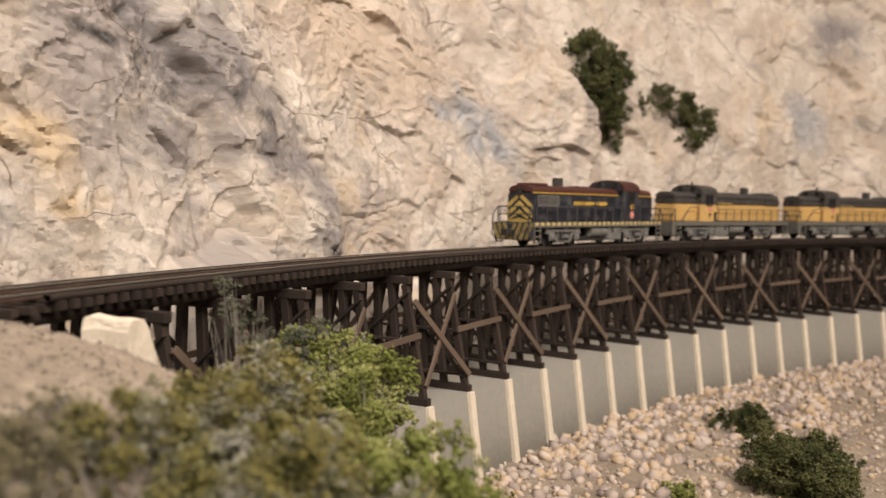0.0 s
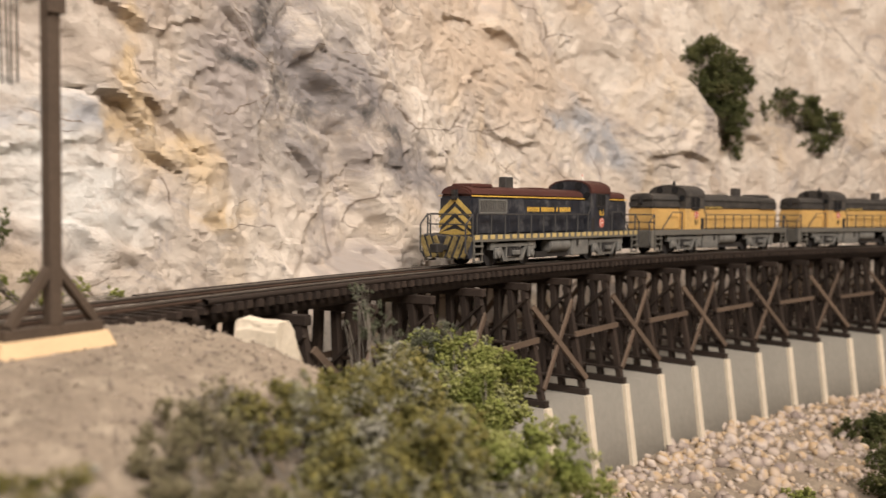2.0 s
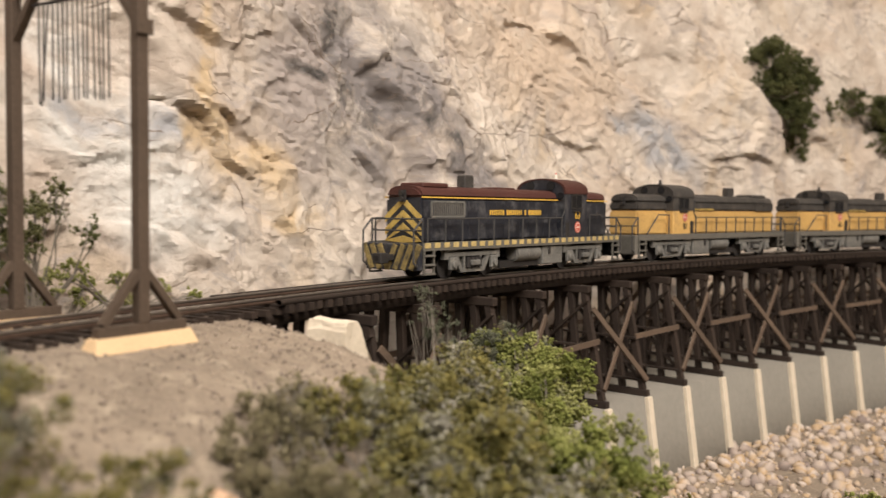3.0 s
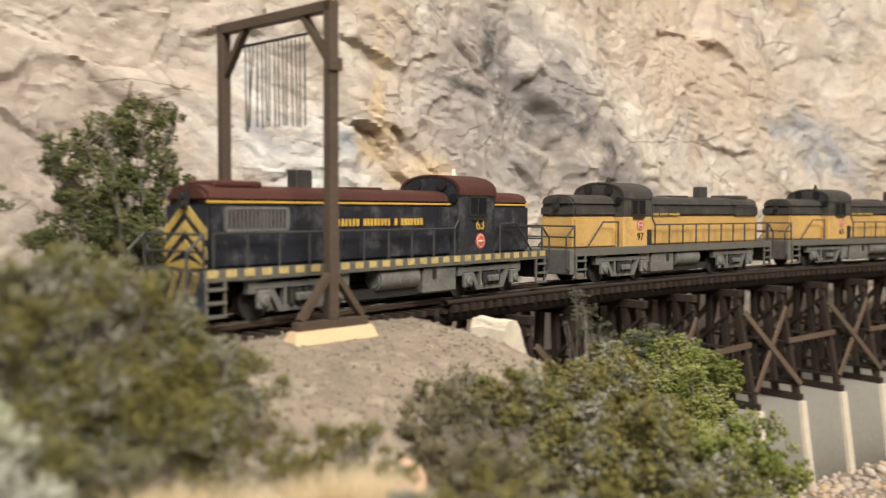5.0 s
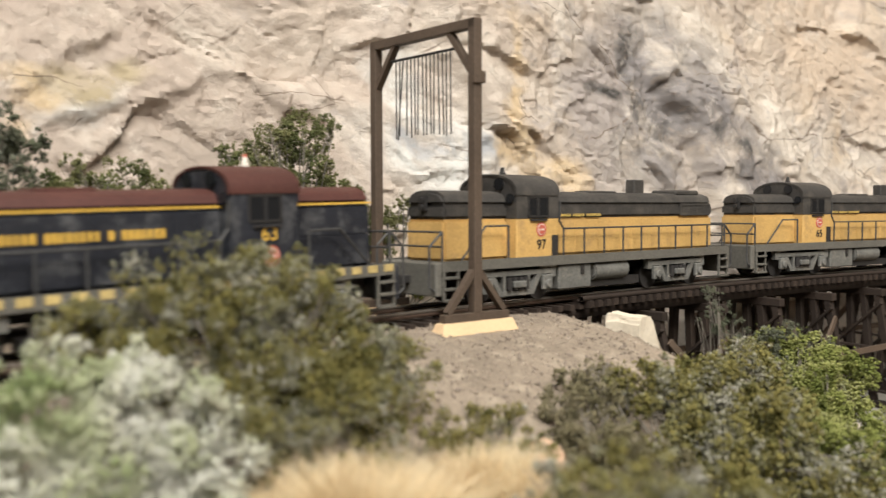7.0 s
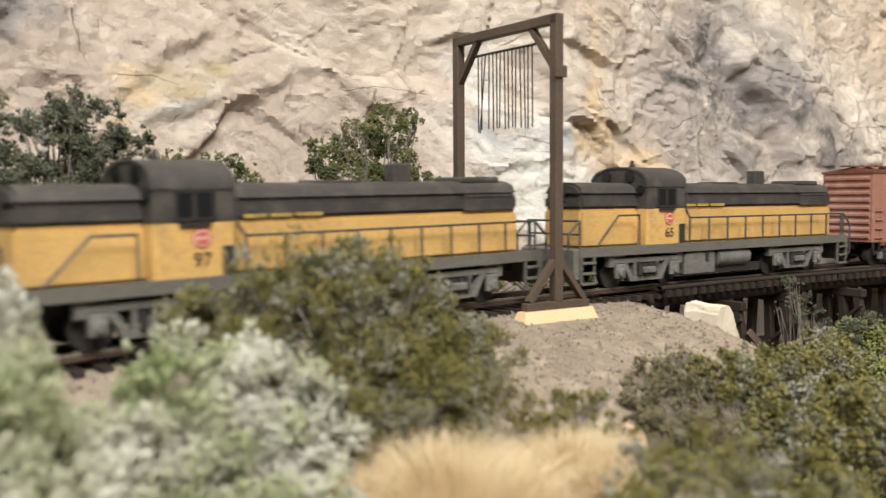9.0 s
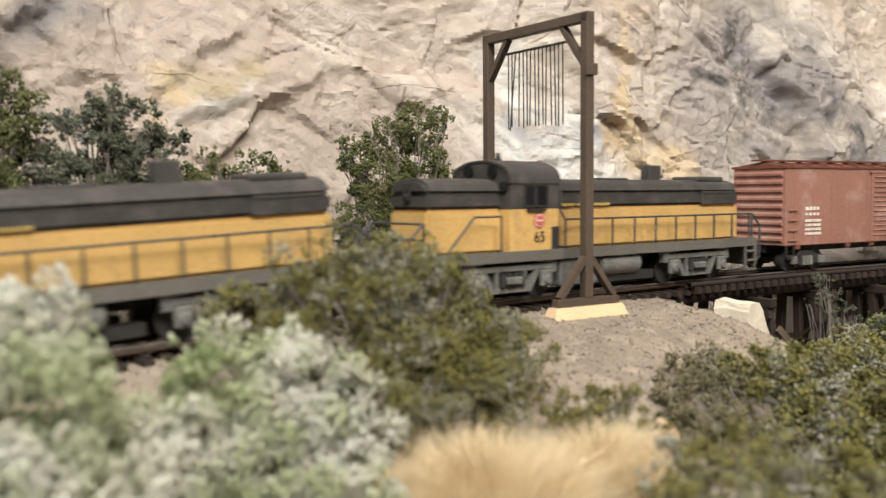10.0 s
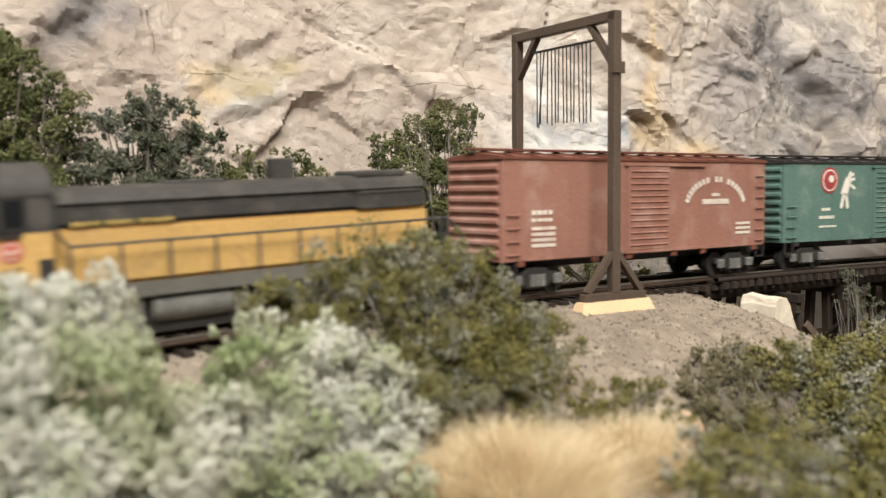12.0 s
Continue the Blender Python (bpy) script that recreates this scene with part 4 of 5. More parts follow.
        slab(bm, *sorted((e * 99.5, e * 104.8)), -2.8, 2.4, 7.6, 12.2)
        soften(bm, 0.4)
        part("coupler", bm, STEEL_DARK, loco)
        bm = bm_new()
        slab(bm, *sorted((e * 86.4, e * 87.8)), -1.7, 1.7, 34.8, 40.2)
        rod(bm, (e * 87.6, 0, 38.6), (e * 88.5, 0, 38.6), 1.2, 12)
        rod(bm, (e * 87.6, 0, 36.0), (e * 88.5, 0, 36.0), 1.2, 12)
        part("headlight", bm, STEEL_DARK, loco)
    if navy:
        # chevrons on the leading nose
        for k in range(4):
            for side in (-1, 1):
                bm = bm_new()
                z = 33.6 - k * 5.8
                v = [(-86.85, side * 0.1, z + 3.4), (-86.85, side * 10.6, max(17.4, z - 5.0)), (-86.85, side * 10.6, max(17.0, z - 8.2)), (-86.85, side * 0.1, z + 0.2)]
                lo = [bm.verts.new(p) for p in v]
                hi = [bm.verts.new((p[0] + 0.25, p[1], p[2])) for p in v]
                bm.faces.new(lo)
                bm.faces.new(hi[::-1])
                for j in range(4):
                    bm.faces.new((lo[j], hi[j], hi[(j + 1) % 4], lo[(j + 1) % 4]))
                part("chevron", bm, NOSE_YELLOW, loco)
    # below the walkway
    bm = bm_new()
    slab(bm, -88, 88, -5, 5, 9, 13.6)
    part("frame", bm, STEEL_DARK, loco)
    for side in (-1, 1):
        bm = bm_new()
        rod(bm, (d * -16, side * 11.5, 9.6), (d * 7, side * 11.5, 9.6), 4.1, 20)
        soften(bm, 0.7, 2)
        part("air_tank", bm, GREY, loco, smooth=True)
        bm = bm_new()
        slab(bm, *span(9, 29), side * 11.5 - 3.4, side * 11.5 + 3.4, 3.0, 13.0)
        soften(bm, 0.6)
        part("battery_box", bm, GREY, loco)
        bm = bm_new()
        slab(bm, *span(14, 16), side * 15.1 - 0.3, side * 15.1 + 0.3, 8.6, 12.6)
        part("box_latch", bm, STEEL_DARK, loco)
        bm = bm_new()
        slab(bm, *span(-27, 10), side * 9 - 3.0, side * 9 + 3.0, 2.8, 6.2)
        part("fuel_tank", bm, STEEL_DARK, loco)
    engine_truck(-52.5, loco)
    engine_truck(52.5, loco)
    return loco


def car_truck(x, parent):
    truck = new("truck")
    truck.parent, truck.matrix_basis = parent, Matrix.Translation((x * MM, 0, 0))
    for wx in (-9.6, 9.6):
        for wy in (-8.2, 8.2):
            piece("wheel", WHEEL_CAR, truck, pose(wx * MM, wy * MM, 4.8 * MM, 0, 0, 0 if wy > 0 else 180))
        bm = bm_new()
        rod(bm, (wx, -10, 4.8), (wx, 10, 4.8), 1.0, 8)
        part("axle", bm, STEEL_DARK, truck)
    for y in (-12.2, 12.2):
        d = math.copysign(1, y)
        bm = bm_new()
        prism(bm, [(-12.4, 5.0), (-12.0, 7.4), (-6.5, 7.6), (-4.0, 9.4), (4.0, 9.4), (6.5, 7.6), (12.0, 7.4), (12.4, 5.0), (8.0, 4.2), (4.0, 1.8), (-4.0, 1.8), (-8.0, 4.2)], y - 0.9, y + 0.9, "y")
        soften(bm, 0.3)
        part("side_frame", bm, STEEL_DARK, truck)
        for wx in (-9.6, 9.6):
            bm = bm_new()
            slab(bm, wx - 1.9, wx + 1.9, y + d * 0.5, y + d * 2.2, 3.2, 7.0)
            soften(bm, 0.4)
            part("journal_box", bm, GREY, truck)
        for sx in (-2.4, 0, 2.4):
            bm = bm_new()
            rod(bm, (sx, y + d * 1.1, 2.8), (sx, y + d * 1.1, 7.0), 1.0, 8)
            part("coil_spring", bm, GREY, truck)
    bm = bm_new()
    slab(bm, -2.5, 2.5, -12, 12, 5.5, 9.5)
    part("bolster", bm, STEEL_DARK, truck)


def boxcar(name, label, paint, roof_paint, emblem):
    car = tagged(new(name), label, "boxcar", "boxcars of the train")
    h = 74.5
    bm = bm_new()
    slab(bm, -h, h, -15.4, 15.4, 12.0, 47.8)
    soften(bm, 0.3)
    part("body", bm, paint, car)
    bm = bm_new()
    prism(bm, [(-16.0, 47.6), (-16.0, 48.5), (0, 50.4), (16.0, 48.5), (16.0, 47.6)], -h - 0.6, h + 0.6)
    part("roof", bm, roof_paint, car)
    for k in range(13):
        bm = bm_new()
        x = -h + 4 + k * (2 * h - 8) / 12
        prism(bm, [(-16.1, 48.4), (-16.1, 49.0), (0, 51.0), (16.1, 49.0), (16.1, 48.4)], x - 0.5, x + 0.5)
        part("roof_rib", bm, roof_paint, car)
    for o in (-2.2, 0, 2.2):
        bm = bm_new()
        slab(bm, -h - 2, h + 2, o - 0.9, o + 0.9, 51.1, 51.8)
        part("roof_walk_board", bm, roof_paint, car)
    for e in (-1, 1):
        for k in range(9):
            bm = bm_new()
            z = 14.8 + k * 3.75
            prism(bm, [(e * h, z - 1.4), (e * (h + 1.0), z - 0.5), (e * (h + 1.0), z + 0.5), (e * h, z + 1.4)], -13.8, 13.8, "y")
            part("end_corrugation", bm, paint, car)
        bm = bm_new()
        slab(bm, *sorted((e * h, e * (h + 9))), -1.6, 1.6, 8.8, 11.4)
        slab(bm, *sorted((e * (h + 5), e * (h + 9))), -2.6, 2.2, 8.0, 12.2)
        part("coupler", bm, STEEL_DARK, car)
        for side in (-1, 1):
            for k in range(7 if side * e < 0 else 4):
                bm = bm_new()
                z = 14.5 + k * 4.6
                rod(bm, (e * (h - 7.5), side * 16.2, z), (e * (h - 1.5), side * 16.2, z), 0.35, 6)
                part("ladder_rung", bm, paint, car)
            bm = bm_new()
            slab(bm, *sorted((e * (h - 6), e * (h - 1))), side * 15.2 - 0.4, side * 15.2 + 0.4, 7.0, 7.7)
            slab(bm, e * (h - 6) - 0.3, e * (h - 6) + 0.3, side * 15.2 - 0.4, side * 15.2 + 0.4, 7.0, 12.6)
            slab(bm, e * (h - 1) - 0.3, e * (h - 1) + 0.3, side * 15.2 - 0.4, side * 15.2 + 0.4, 7.0, 12.6)
            part("stirrup_step", bm, STEEL_DARK, car)
    for side in (-1, 1):
        y = side * 15.4
        # riveted panel seams
        for k in range(11):
            x = -h + 6.2 + k * 13.2
            if -15 < x < 13:
                continue
            bm = bm_new()
            slab(bm, x - 0.45, x + 0.45, y - 0.16, y + 0.16, 13, 47.4)
            part("panel_seam", bm, paint, car)
        bm = bm_new()
        slab(bm, -13, 11, y - 0.9, y + 0.9, 13.4, 45.8)
        soften(bm, 0.3)
        door = part("door", bm, paint, car)
        for k in range(13):
            bm = bm_new()
            z = 15.4 + k * 2.35
            prism(bm, [(y + side * 0.8, z - 0.55), (y + side * 1.5, z), (y + side * 0.8, z + 0.55)], -11.5, 9.6)
            part("door_rib", bm, paint, door)
        for z, x1 in ((46.2, 33), (13.0, 31)):
            bm = bm_new()
            slab(bm, -14.5, x1, y - 1.2, y + 1.2, z - 0.5, z + 0.5)
            part("door_track", bm, paint, car)
        for xx in (-h + 8, -30, -12, 14, 32, h - 8):
            bm = bm_new()
            slab(bm, xx - 1.5, xx + 1.5, y - 0.6, y + 0.2, 10.4, 12.4)
            part("sill_bracket", bm, roof_paint, car)
    bm = bm_new()
    slab(bm, -h + 2, h - 2, -3, 3, 8.4, 12.5)
    part("centre_sill", bm, STEEL_DARK, car)
    y = -15.6
    if emblem == "arc":
        for row, (z, n) in enumerate(((28.2, 4), (25.8, 4), (22.8, 6), (20.8, 6), (18.8, 6), (16.8, 6))):
            bars(car, -61, -49.5 if row > 1 else -50.5, y, z, 1.6 if row < 1 else 1.2, n, WHITE, (), row)
        bm = bm_new()
        for k in range(19):
            if k in (8, 11):
                continue
            a = radians(168 - k * 8.7)
            slab(bm, -0.65, 0.65, -0.12, 0.12, -1.15, 1.15, pose(40.6 + 18.6 * math.cos(a), y, 29.6 + 11.0 * math.sin(a), 0, 70 - 0.78 * math.degrees(a), 0))
        part("arc_emblem", bm, WHITE, car, "white arched emblem")
        bars(car, 38.0, 43.4, y, 33.6, 1.3, 3, WHITE, (), 9)
        bars(car, 32.0, 49.5, y, 30.4, 2.1, 11, WHITE, (), 11)
        for z in (21.5, 19.5, 17.5):
            bars(car, 54, 64, y, z, 1.1, 6, WHITE, (), int(z))
    else:
        disc("badge", 6.0, 0.25, BADGE_RED, car, -44.4, y + 0.2, 40.0, "round dull red badge with a white ring")
        disc("badge_ring", 5.0, 0.15, WHITE, car, -44.4, y - 0.05, 40.0)
        disc("badge_heart", 4.3, 0.15, BADGE_RED, car, -44.4, y - 0.2, 40.0)
        disc("badge_spot", 1.7, 0.15, WHITE, car, -43.8, y - 0.35, 40.6)
        bm = bm_new()
        for x0, z0, x1, z1, wide in ((-34.5, 33.0, -31.0, 40.5, 4.2), (-31.5, 40.0, -29.0, 43.6, 2.2), (-34.0, 34.5, -36.2, 27.0, 1.7), (-33.0, 34.0, -31.4, 26.8, 1.7), (-30.8, 38.5, -26.5, 36.0, 1.3), (-30.6, 40.0, -26.8, 40.6, 1.3), (-30.0, 43.2, -27.4, 42.4, 1.5)):
            beam(bm, (x0, y, z0), (x1, y, z1), wide, 0.2, up=(0, 1, 0))
        part("white_emblem", bm, WHITE, car, "white painted emblem")
        bars(car, -49.5, -43.5, y, 26.0, 1.4, 4, WHITE, (), 5)
        bars(car, -51, -40.5, y, 22.4, 1.4, 6, WHITE, (), 6)
        bars(car, -51, -39, y, 18.4, 0.9, 9, WHITE, (), 8)
    car_truck(-h + 18, car)
    car_truck(h - 18, car)
    return car


ENGINES = [
    engine("diesel_locomotive", "weathered navy blue diesel locomotive with maroon roof and yellow chevrons", "63", True, False),
    engine("diesel_locomotive", "black and grimy yellow diesel locomotive with grey trucks, coupled second", "97", False, True),
    engine("diesel_locomotive", "black and grimy yellow diesel locomotive with grey trucks, coupled third", "65", False, True),
]
CARS = [
    boxcar("boxcar", "faded red-brown ribbed boxcar with a white arched emblem", BOX_RED, BOX_DARK, "arc"),
    boxcar("boxcar", "dark green boxcar with a red badge and a white emblem", BOX_GREEN, STEEL_DARK, "badge"),
]


# ---- planting: foam clumps on wiry stems ----
OLIVE = mottled("olive_foam", ((0.070, 0.070, 0.024), (0.155, 0.15, 0.050), (0.29, 0.255, 0.080), (0.24, 0.235, 0.115), (0.42, 0.41, 0.34), (0.50, 0.48, 0.41)), loose=0.4, patch=95)
LEAF_GREEN = mottled("green_foam", ((0.085, 0.105, 0.026), (0.20, 0.235, 0.06), (0.29, 0.32, 0.09), (0.41, 0.42, 0.16), (0.38, 0.38, 0.26)), loose=0.35)
PALE_GREEN = mottled("pale_green_foam", ((0.14, 0.20, 0.10), (0.36, 0.43, 0.20), (0.58, 0.62, 0.40), (0.78, 0.78, 0.66), (0.82, 0.82, 0.76), (0.62, 0.66, 0.42)), thin=0.42, loose=0.15, patch=42)
DARK_GREEN = mottled("dark_green_foam", ((0.050, 0.062, 0.027), (0.095, 0.108, 0.042), (0.14, 0.15, 0.062), (0.20, 0.195, 0.085)))
GREY_GREEN = mottled("grey_green_foam", ((0.075, 0.085, 0.055), (0.13, 0.145, 0.09), (0.20, 0.21, 0.15), (0.30, 0.305, 0.27)))
SAGE = mottled("sage_green_foam", ((0.070, 0.085, 0.036), (0.12, 0.14, 0.055), (0.19, 0.205, 0.085), (0.23, 0.225, 0.10), (0.27, 0.28, 0.20)))
DUSTY = mottled("dusty_tan_foam", ((0.13, 0.115, 0.065), (0.22, 0.20, 0.115), (0.28, 0.25, 0.15), (0.38, 0.335, 0.25)))
STEM = material("grey_wire_stem", (0.20, 0.18, 0.15), 0.9, spread=0.3)
STRAW = mottled("straw_fibre", ((0.58, 0.46, 0.27), (0.76, 0.63, 0.41), (0.84, 0.74, 0.53), (0.70, 0.56, 0.34)))
RUBBLE = mottled("rubble_stone", ((0.24, 0.20, 0.18), (0.36, 0.30, 0.26), (0.48, 0.41, 0.35), (0.45, 0.33, 0.20), (0.55, 0.48, 0.42), (0.30, 0.26, 0.24)), 0.85, 0.0, 1.0)
BALLAST = mottled("ballast_grit", ((0.15, 0.125, 0.105), (0.24, 0.20, 0.165), (0.30, 0.25, 0.20), (0.42, 0.36, 0.29)), 0.95, 0.0, 1.0)
PINK_STONE = material("pinkish_stone", (0.55, 0.37, 0.25), 0.85, spread=0.2, size=0.006, grain=0.001, bump=0.5)
GREY_STONE = material("grey_talus_stone", (0.34, 0.32, 0.31), 0.85, spread=0.35, size=0.006, grain=0.001, bump=0.5)

OCTA = np.array([(1, 0, 0), (-1, 0, 0), (0, 1, 0), (0, -1, 0), (0, 0, 1), (0, 0, -1)], float)
OCTA_FACES = np.array([(0, 2, 4), (2, 1, 4), (1, 3, 4), (3, 0, 4), (2, 0, 5), (1, 2, 5), (3, 1, 5), (0, 3, 5)])
TETRA = np.array([(1, 1, 1), (1, -1, -1), (-1, 1, -1), (-1, -1, 1)], float) * 0.85
TETRA_FACES = np.array([(0, 2, 1), (0, 1, 3), (0, 3, 2), (1, 2, 3)])


def random_turns(rng, n):
    q = rng.normal(size=(n, 4))
    q /= np.linalg.norm(q, axis=1, keepdims=True)
    w, x, y, z = q.T
    return np.stack([1 - 2 * (y * y + z * z), 2 * (x * y - z * w), 2 * (x * z + y * w), 2 * (x * y + z * w), 1 - 2 * (x * x + z * z), 2 * (y * z - x * w),
                     2 * (x * z - y * w), 2 * (y * z + x * w), 1 - 2 * (x * x + y * y)], axis=1).reshape(n, 3, 3)


def scatter(places, sizes, rng, shape=OCTA, shape_faces=OCTA_FACES, uneven=0.45):
    """Many little uneven bits as one array of corners and faces."""
    n, k = len(places), len(shape)
    bits = shape[None] * (1 + rng.uniform(-uneven, uneven, (n, k, 1))) * rng.uniform(0.55, 1.25, (n, 1, 3))
    bits = np.einsum("nij,nkj->nki", random_turns(rng, n), bits) * sizes[:, None, None] + places[:, None, :]
    faces = shape_faces[None] + (np.arange(n) * k)[:, None, None]
    return bits.reshape(-1, 3), faces.reshape(-1, shape_faces.shape[1])


def ball_points(rng, n):
    v = rng.normal(size=(n, 3))
    return v / np.linalg.norm(v, axis=1, keepdims=True)


def shrub(name, label, lobes, paint, leaf=0.9, dense=1.0, twigs=40, seed=1, base=None, tuft=0.24, category="shrub", ragged=1.0):
    """lobes: x, y, z and radius in millimetres."""
    rng = np.random.default_rng(seed)
    lobes = np.array(lobes, float)
    foot = Vector(base) if base is not None else Vector((lobes[:, 0].mean(), lobes[:, 1].mean(), lobes[:, 2].min() - lobes[:, 3].max()))
    root = new(name)
    root.matrix_basis = Matrix.Translation(foot * MM)
    tagged(root, label, category)
    places, sizes, ends = [], [], []
    for x, y, z, r in lobes:
        # tight tufts of foam over each lobe, some of them standing out
        clumps = max(18, int(58 * dense * (r / 14) ** 1.3))
        way = ball_points(rng, clumps)
        reach = r * (0.48 + 0.56 * rng.random(clumps) ** 0.75 + 0.20 * ragged * (rng.random(clumps) < 0.16))
        centres = np.array((x, y, z)) + way * reach[:, None] * np.array((1, 1, 0.95))
        ends.extend(centres[: max(3, clumps // 6)])
        clump_r = np.maximum(leaf * 1.6, r * tuft * rng.uniform(0.3, 1.35, clumps) ** 1.2)
        each = np.clip((clump_r / leaf) ** 2 * 3.0, 12, 130).astype(int)
        for c, cr, n in zip(centres, clump_r, each):
            stretch = rng.uniform(0.65, 1.3, 3)
            p = ball_points(rng, n) * (cr * rng.uniform(0.2, 1.05, (n, 1)) ** 0.55) * stretch
            places.append(c + p)
            sizes.append(leaf * rng.uniform(0.4, 1.0, n) ** 1.2)
        stray = int(20 * dense * (r / 14) ** 2 * ragged)
        away = ball_points(rng, stray)
        places.append(np.array((x, y, z)) + away * (r * rng.uniform(0.9, 1.3, (stray, 1))))
        sizes.append(leaf * rng.uniform(0.2, 0.5, stray))
    places, sizes = np.concatenate(places), np.concatenate(sizes)
    verts, faces = scatter(places - np.array(foot), sizes, rng, TETRA, TETRA_FACES, 0.35)
    # loose fibres that stand out of the foam
    pick = rng.integers(0, len(places), len(places) // 9)
    hair, hair_faces = scatter(places[pick] - np.array(foot), leaf * rng.uniform(1.2, 3.2, len(pick)), rng, TETRA * (1, 0.07, 0.07), TETRA_FACES, 0.2)
    verts, faces = np.concatenate((verts, hair)), np.concatenate((faces, hair_faces + len(verts)))
    crown = new("crown", mesh_from("crown", verts * MM, faces, paint))
    crown.parent = root
    bm = bm_new()
    for k in range(twigs):
        end = Vector(ends[k % len(ends)]) - foot + Vector(ball_points(rng, 1)[0]) * leaf * 2.5
        a = Vector((rng.normal(0, 1.2), rng.normal(0, 1.2), 0))
        b = a.lerp(end, 0.5) + Vector(ball_points(rng, 1)[0]) * end.length * 0.10
        rod(bm, a, b, 0.42, 5, 0.3)
        rod(bm, b, end, 0.3, 5, 0.14)
        for j in range(2):
            tip = end + Vector(ball_points(rng, 1)[0]) * rng.uniform(2, 5) * leaf
            rod(bm, b.lerp(end, 0.6), tip, 0.16, 4, 0.07)
    part("stem", bm, STEM, root, "branching wiry grey stem")
    return root


def ground_xy(x, y):
    """Height of the ground under a world place, in millimetres."""
    p = np.array((x, y)) * MM
    i = int(np.argmin(np.hypot(LINE[:, 0] - p[0], LINE[:, 1] - p[1])))
    way = raw_line(U[i])[1]
    off = (p[0] - LINE[i, 0]) * -way.y + (p[1] - LINE[i, 1]) * way.x
    return ground_at(RUN[i], off) / MM


def planted(name, label, lobes, *rest, **more):
    x, y = sum(l[0] for l in lobes) / len(lobes), sum(l[1] for l in lobes) / len(lobes)
    return shrub(name, label, lobes, *rest, base=(x, y, ground_xy(x, y) - 0.5), **more)


planted("shrub", "olive foam shrub with grey dusty clumps on a wiry frame", [(-128, 62, 9, 17), (-118, 86, 7, 17), (-107, 106, -7, 14), (-136, 54, 10, 11), (-119, 106, 0, 13), (-104, 80, -10, 16), (-124, 78, 16, 12), (-112, 58, -8, 15), (-140, 44, 8, 9), (-130, 70, 18, 8)], OLIVE, 0.52, 1.1, 90, 21)
planted("shrub", "pale sage green foam shrub close to the path", [(-121, 23, 3, 10.5), (-113, 35, 1, 11.9), (-106, 39, -10, 11.3), (-117, 12, -8, 14.3), (-105, 21, -15, 15.4), (-96, 33, -18, 8.5), (-117, 0, -10, 10.4), (-136, -18, 16, 9.1), (-130, -10, 15, 8.2), (-139, -27, 13, 12.7), (-122, -21, 4, 13.3), (-130, -34, 0, 15.6), (-115, -17, -6, 12.3), (-120, -33, -10, 13.3), (-107, -12, -14, 11.4)], PALE_GREEN, 0.72, 1.0, 30, 22, tuft=0.30)
planted("shrub", "bright green foam shrub on the bank below the trestle", [(-46, 308, -22, 11.4), (-32, 308, -25, 11.8), (-21, 297, -34, 14.3), (-33, 287, -37, 16.9), (-17, 282, -46, 12.6), (-26, 271, -52, 16.8), (-49, 287, -36, 14.2), (-12, 271, -55, 10.9), (-24, 308, -26, 7.6), (-39, 266, -54, 16.5), (0, 229, -37, 10.1), (6, 226, -46, 9.9), (-7, 215, -42, 12.6), (-18, 210, -37, 12.6)], LEAF_GREEN, 0.72, 1.1, 70, 23)
planted("shrub", "dark green and grey foam shrub on the bank", [(-45, 190, -26, 17), (-28, 174, -32, 17), (-60, 178, -22, 13), (-14, 192, -46, 18), (-40, 160, -36, 16), (-48, 258, -24, 13), (-42, 232, -28, 16), (-20, 160, -50, 18), (-56, 206, -24, 13), (-62, 232, -26, 11)], OLIVE, 0.72, 1.1, 70, 24)
planted("shrub", "dusty tan foam shrub on the bank", [(-80, 166, -20, 10), (-70, 152, -22, 11), (-62, 138, -26, 10), (-50, 144, -32, 12), (-74, 182, -20, 9), (-110, 247, -32, 9.9), (-104, 267, -32, 9.9), (-104, 217, -32, 11.4), (-91, 282, -35, 10.5), (-92, 227, -39, 13.4)], DUSTY, 0.6, 1.2, 40, 25)
planted("shrub", "small olive foam shrub beside a pink stone", [(-80, 104, -18, 8), (-74, 112, -19, 8), (-86, 98, -16, 6)], OLIVE, 0.5, 1.2, 20, 26)
planted("shrub", "dark olive foam shrub low on the bank", [(-42, 74, -14, 7.9), (-46, 64, -17, 5.3), (-33, 86, -17, 7.2), (-25, 79, -21, 9.4), (-35, 66, -20, 9.1), (-19, 90, -21, 9.1), (-41, 55, -19, 6.2)], OLIVE, 0.6, 1.1, 40, 27)
planted("shrub", "wiry grey twig shrub at the trestle end", [(-66, 300, -9, 7), (-56, 304, -15, 9), (-46, 298, -22, 11), (-38, 312, -20, 10), (-72, 306, 0, 4)], GREY_GREEN, 0.42, 0.9, 26, 28, tuft=0.2, ragged=2.0)
planted("shrub", "tall dark green foam shrub against the rock", [(-220, 184, 52, 8.7), (-214, 196, 59, 9.8), (-208, 207, 64, 9.9), (-200, 213, 69, 4.7), (-214, 188, 43, 11.0), (-206, 207, 48, 11.3), (-200, 217, 43, 6.7), (-208, 198, 34, 12.8), (-224, 182, 57, 4.1), (-217, 184, 23, 13.8), (-202, 202, 23, 12.8)], SAGE, 0.55, 1.2, 60, 29, ragged=1.6)
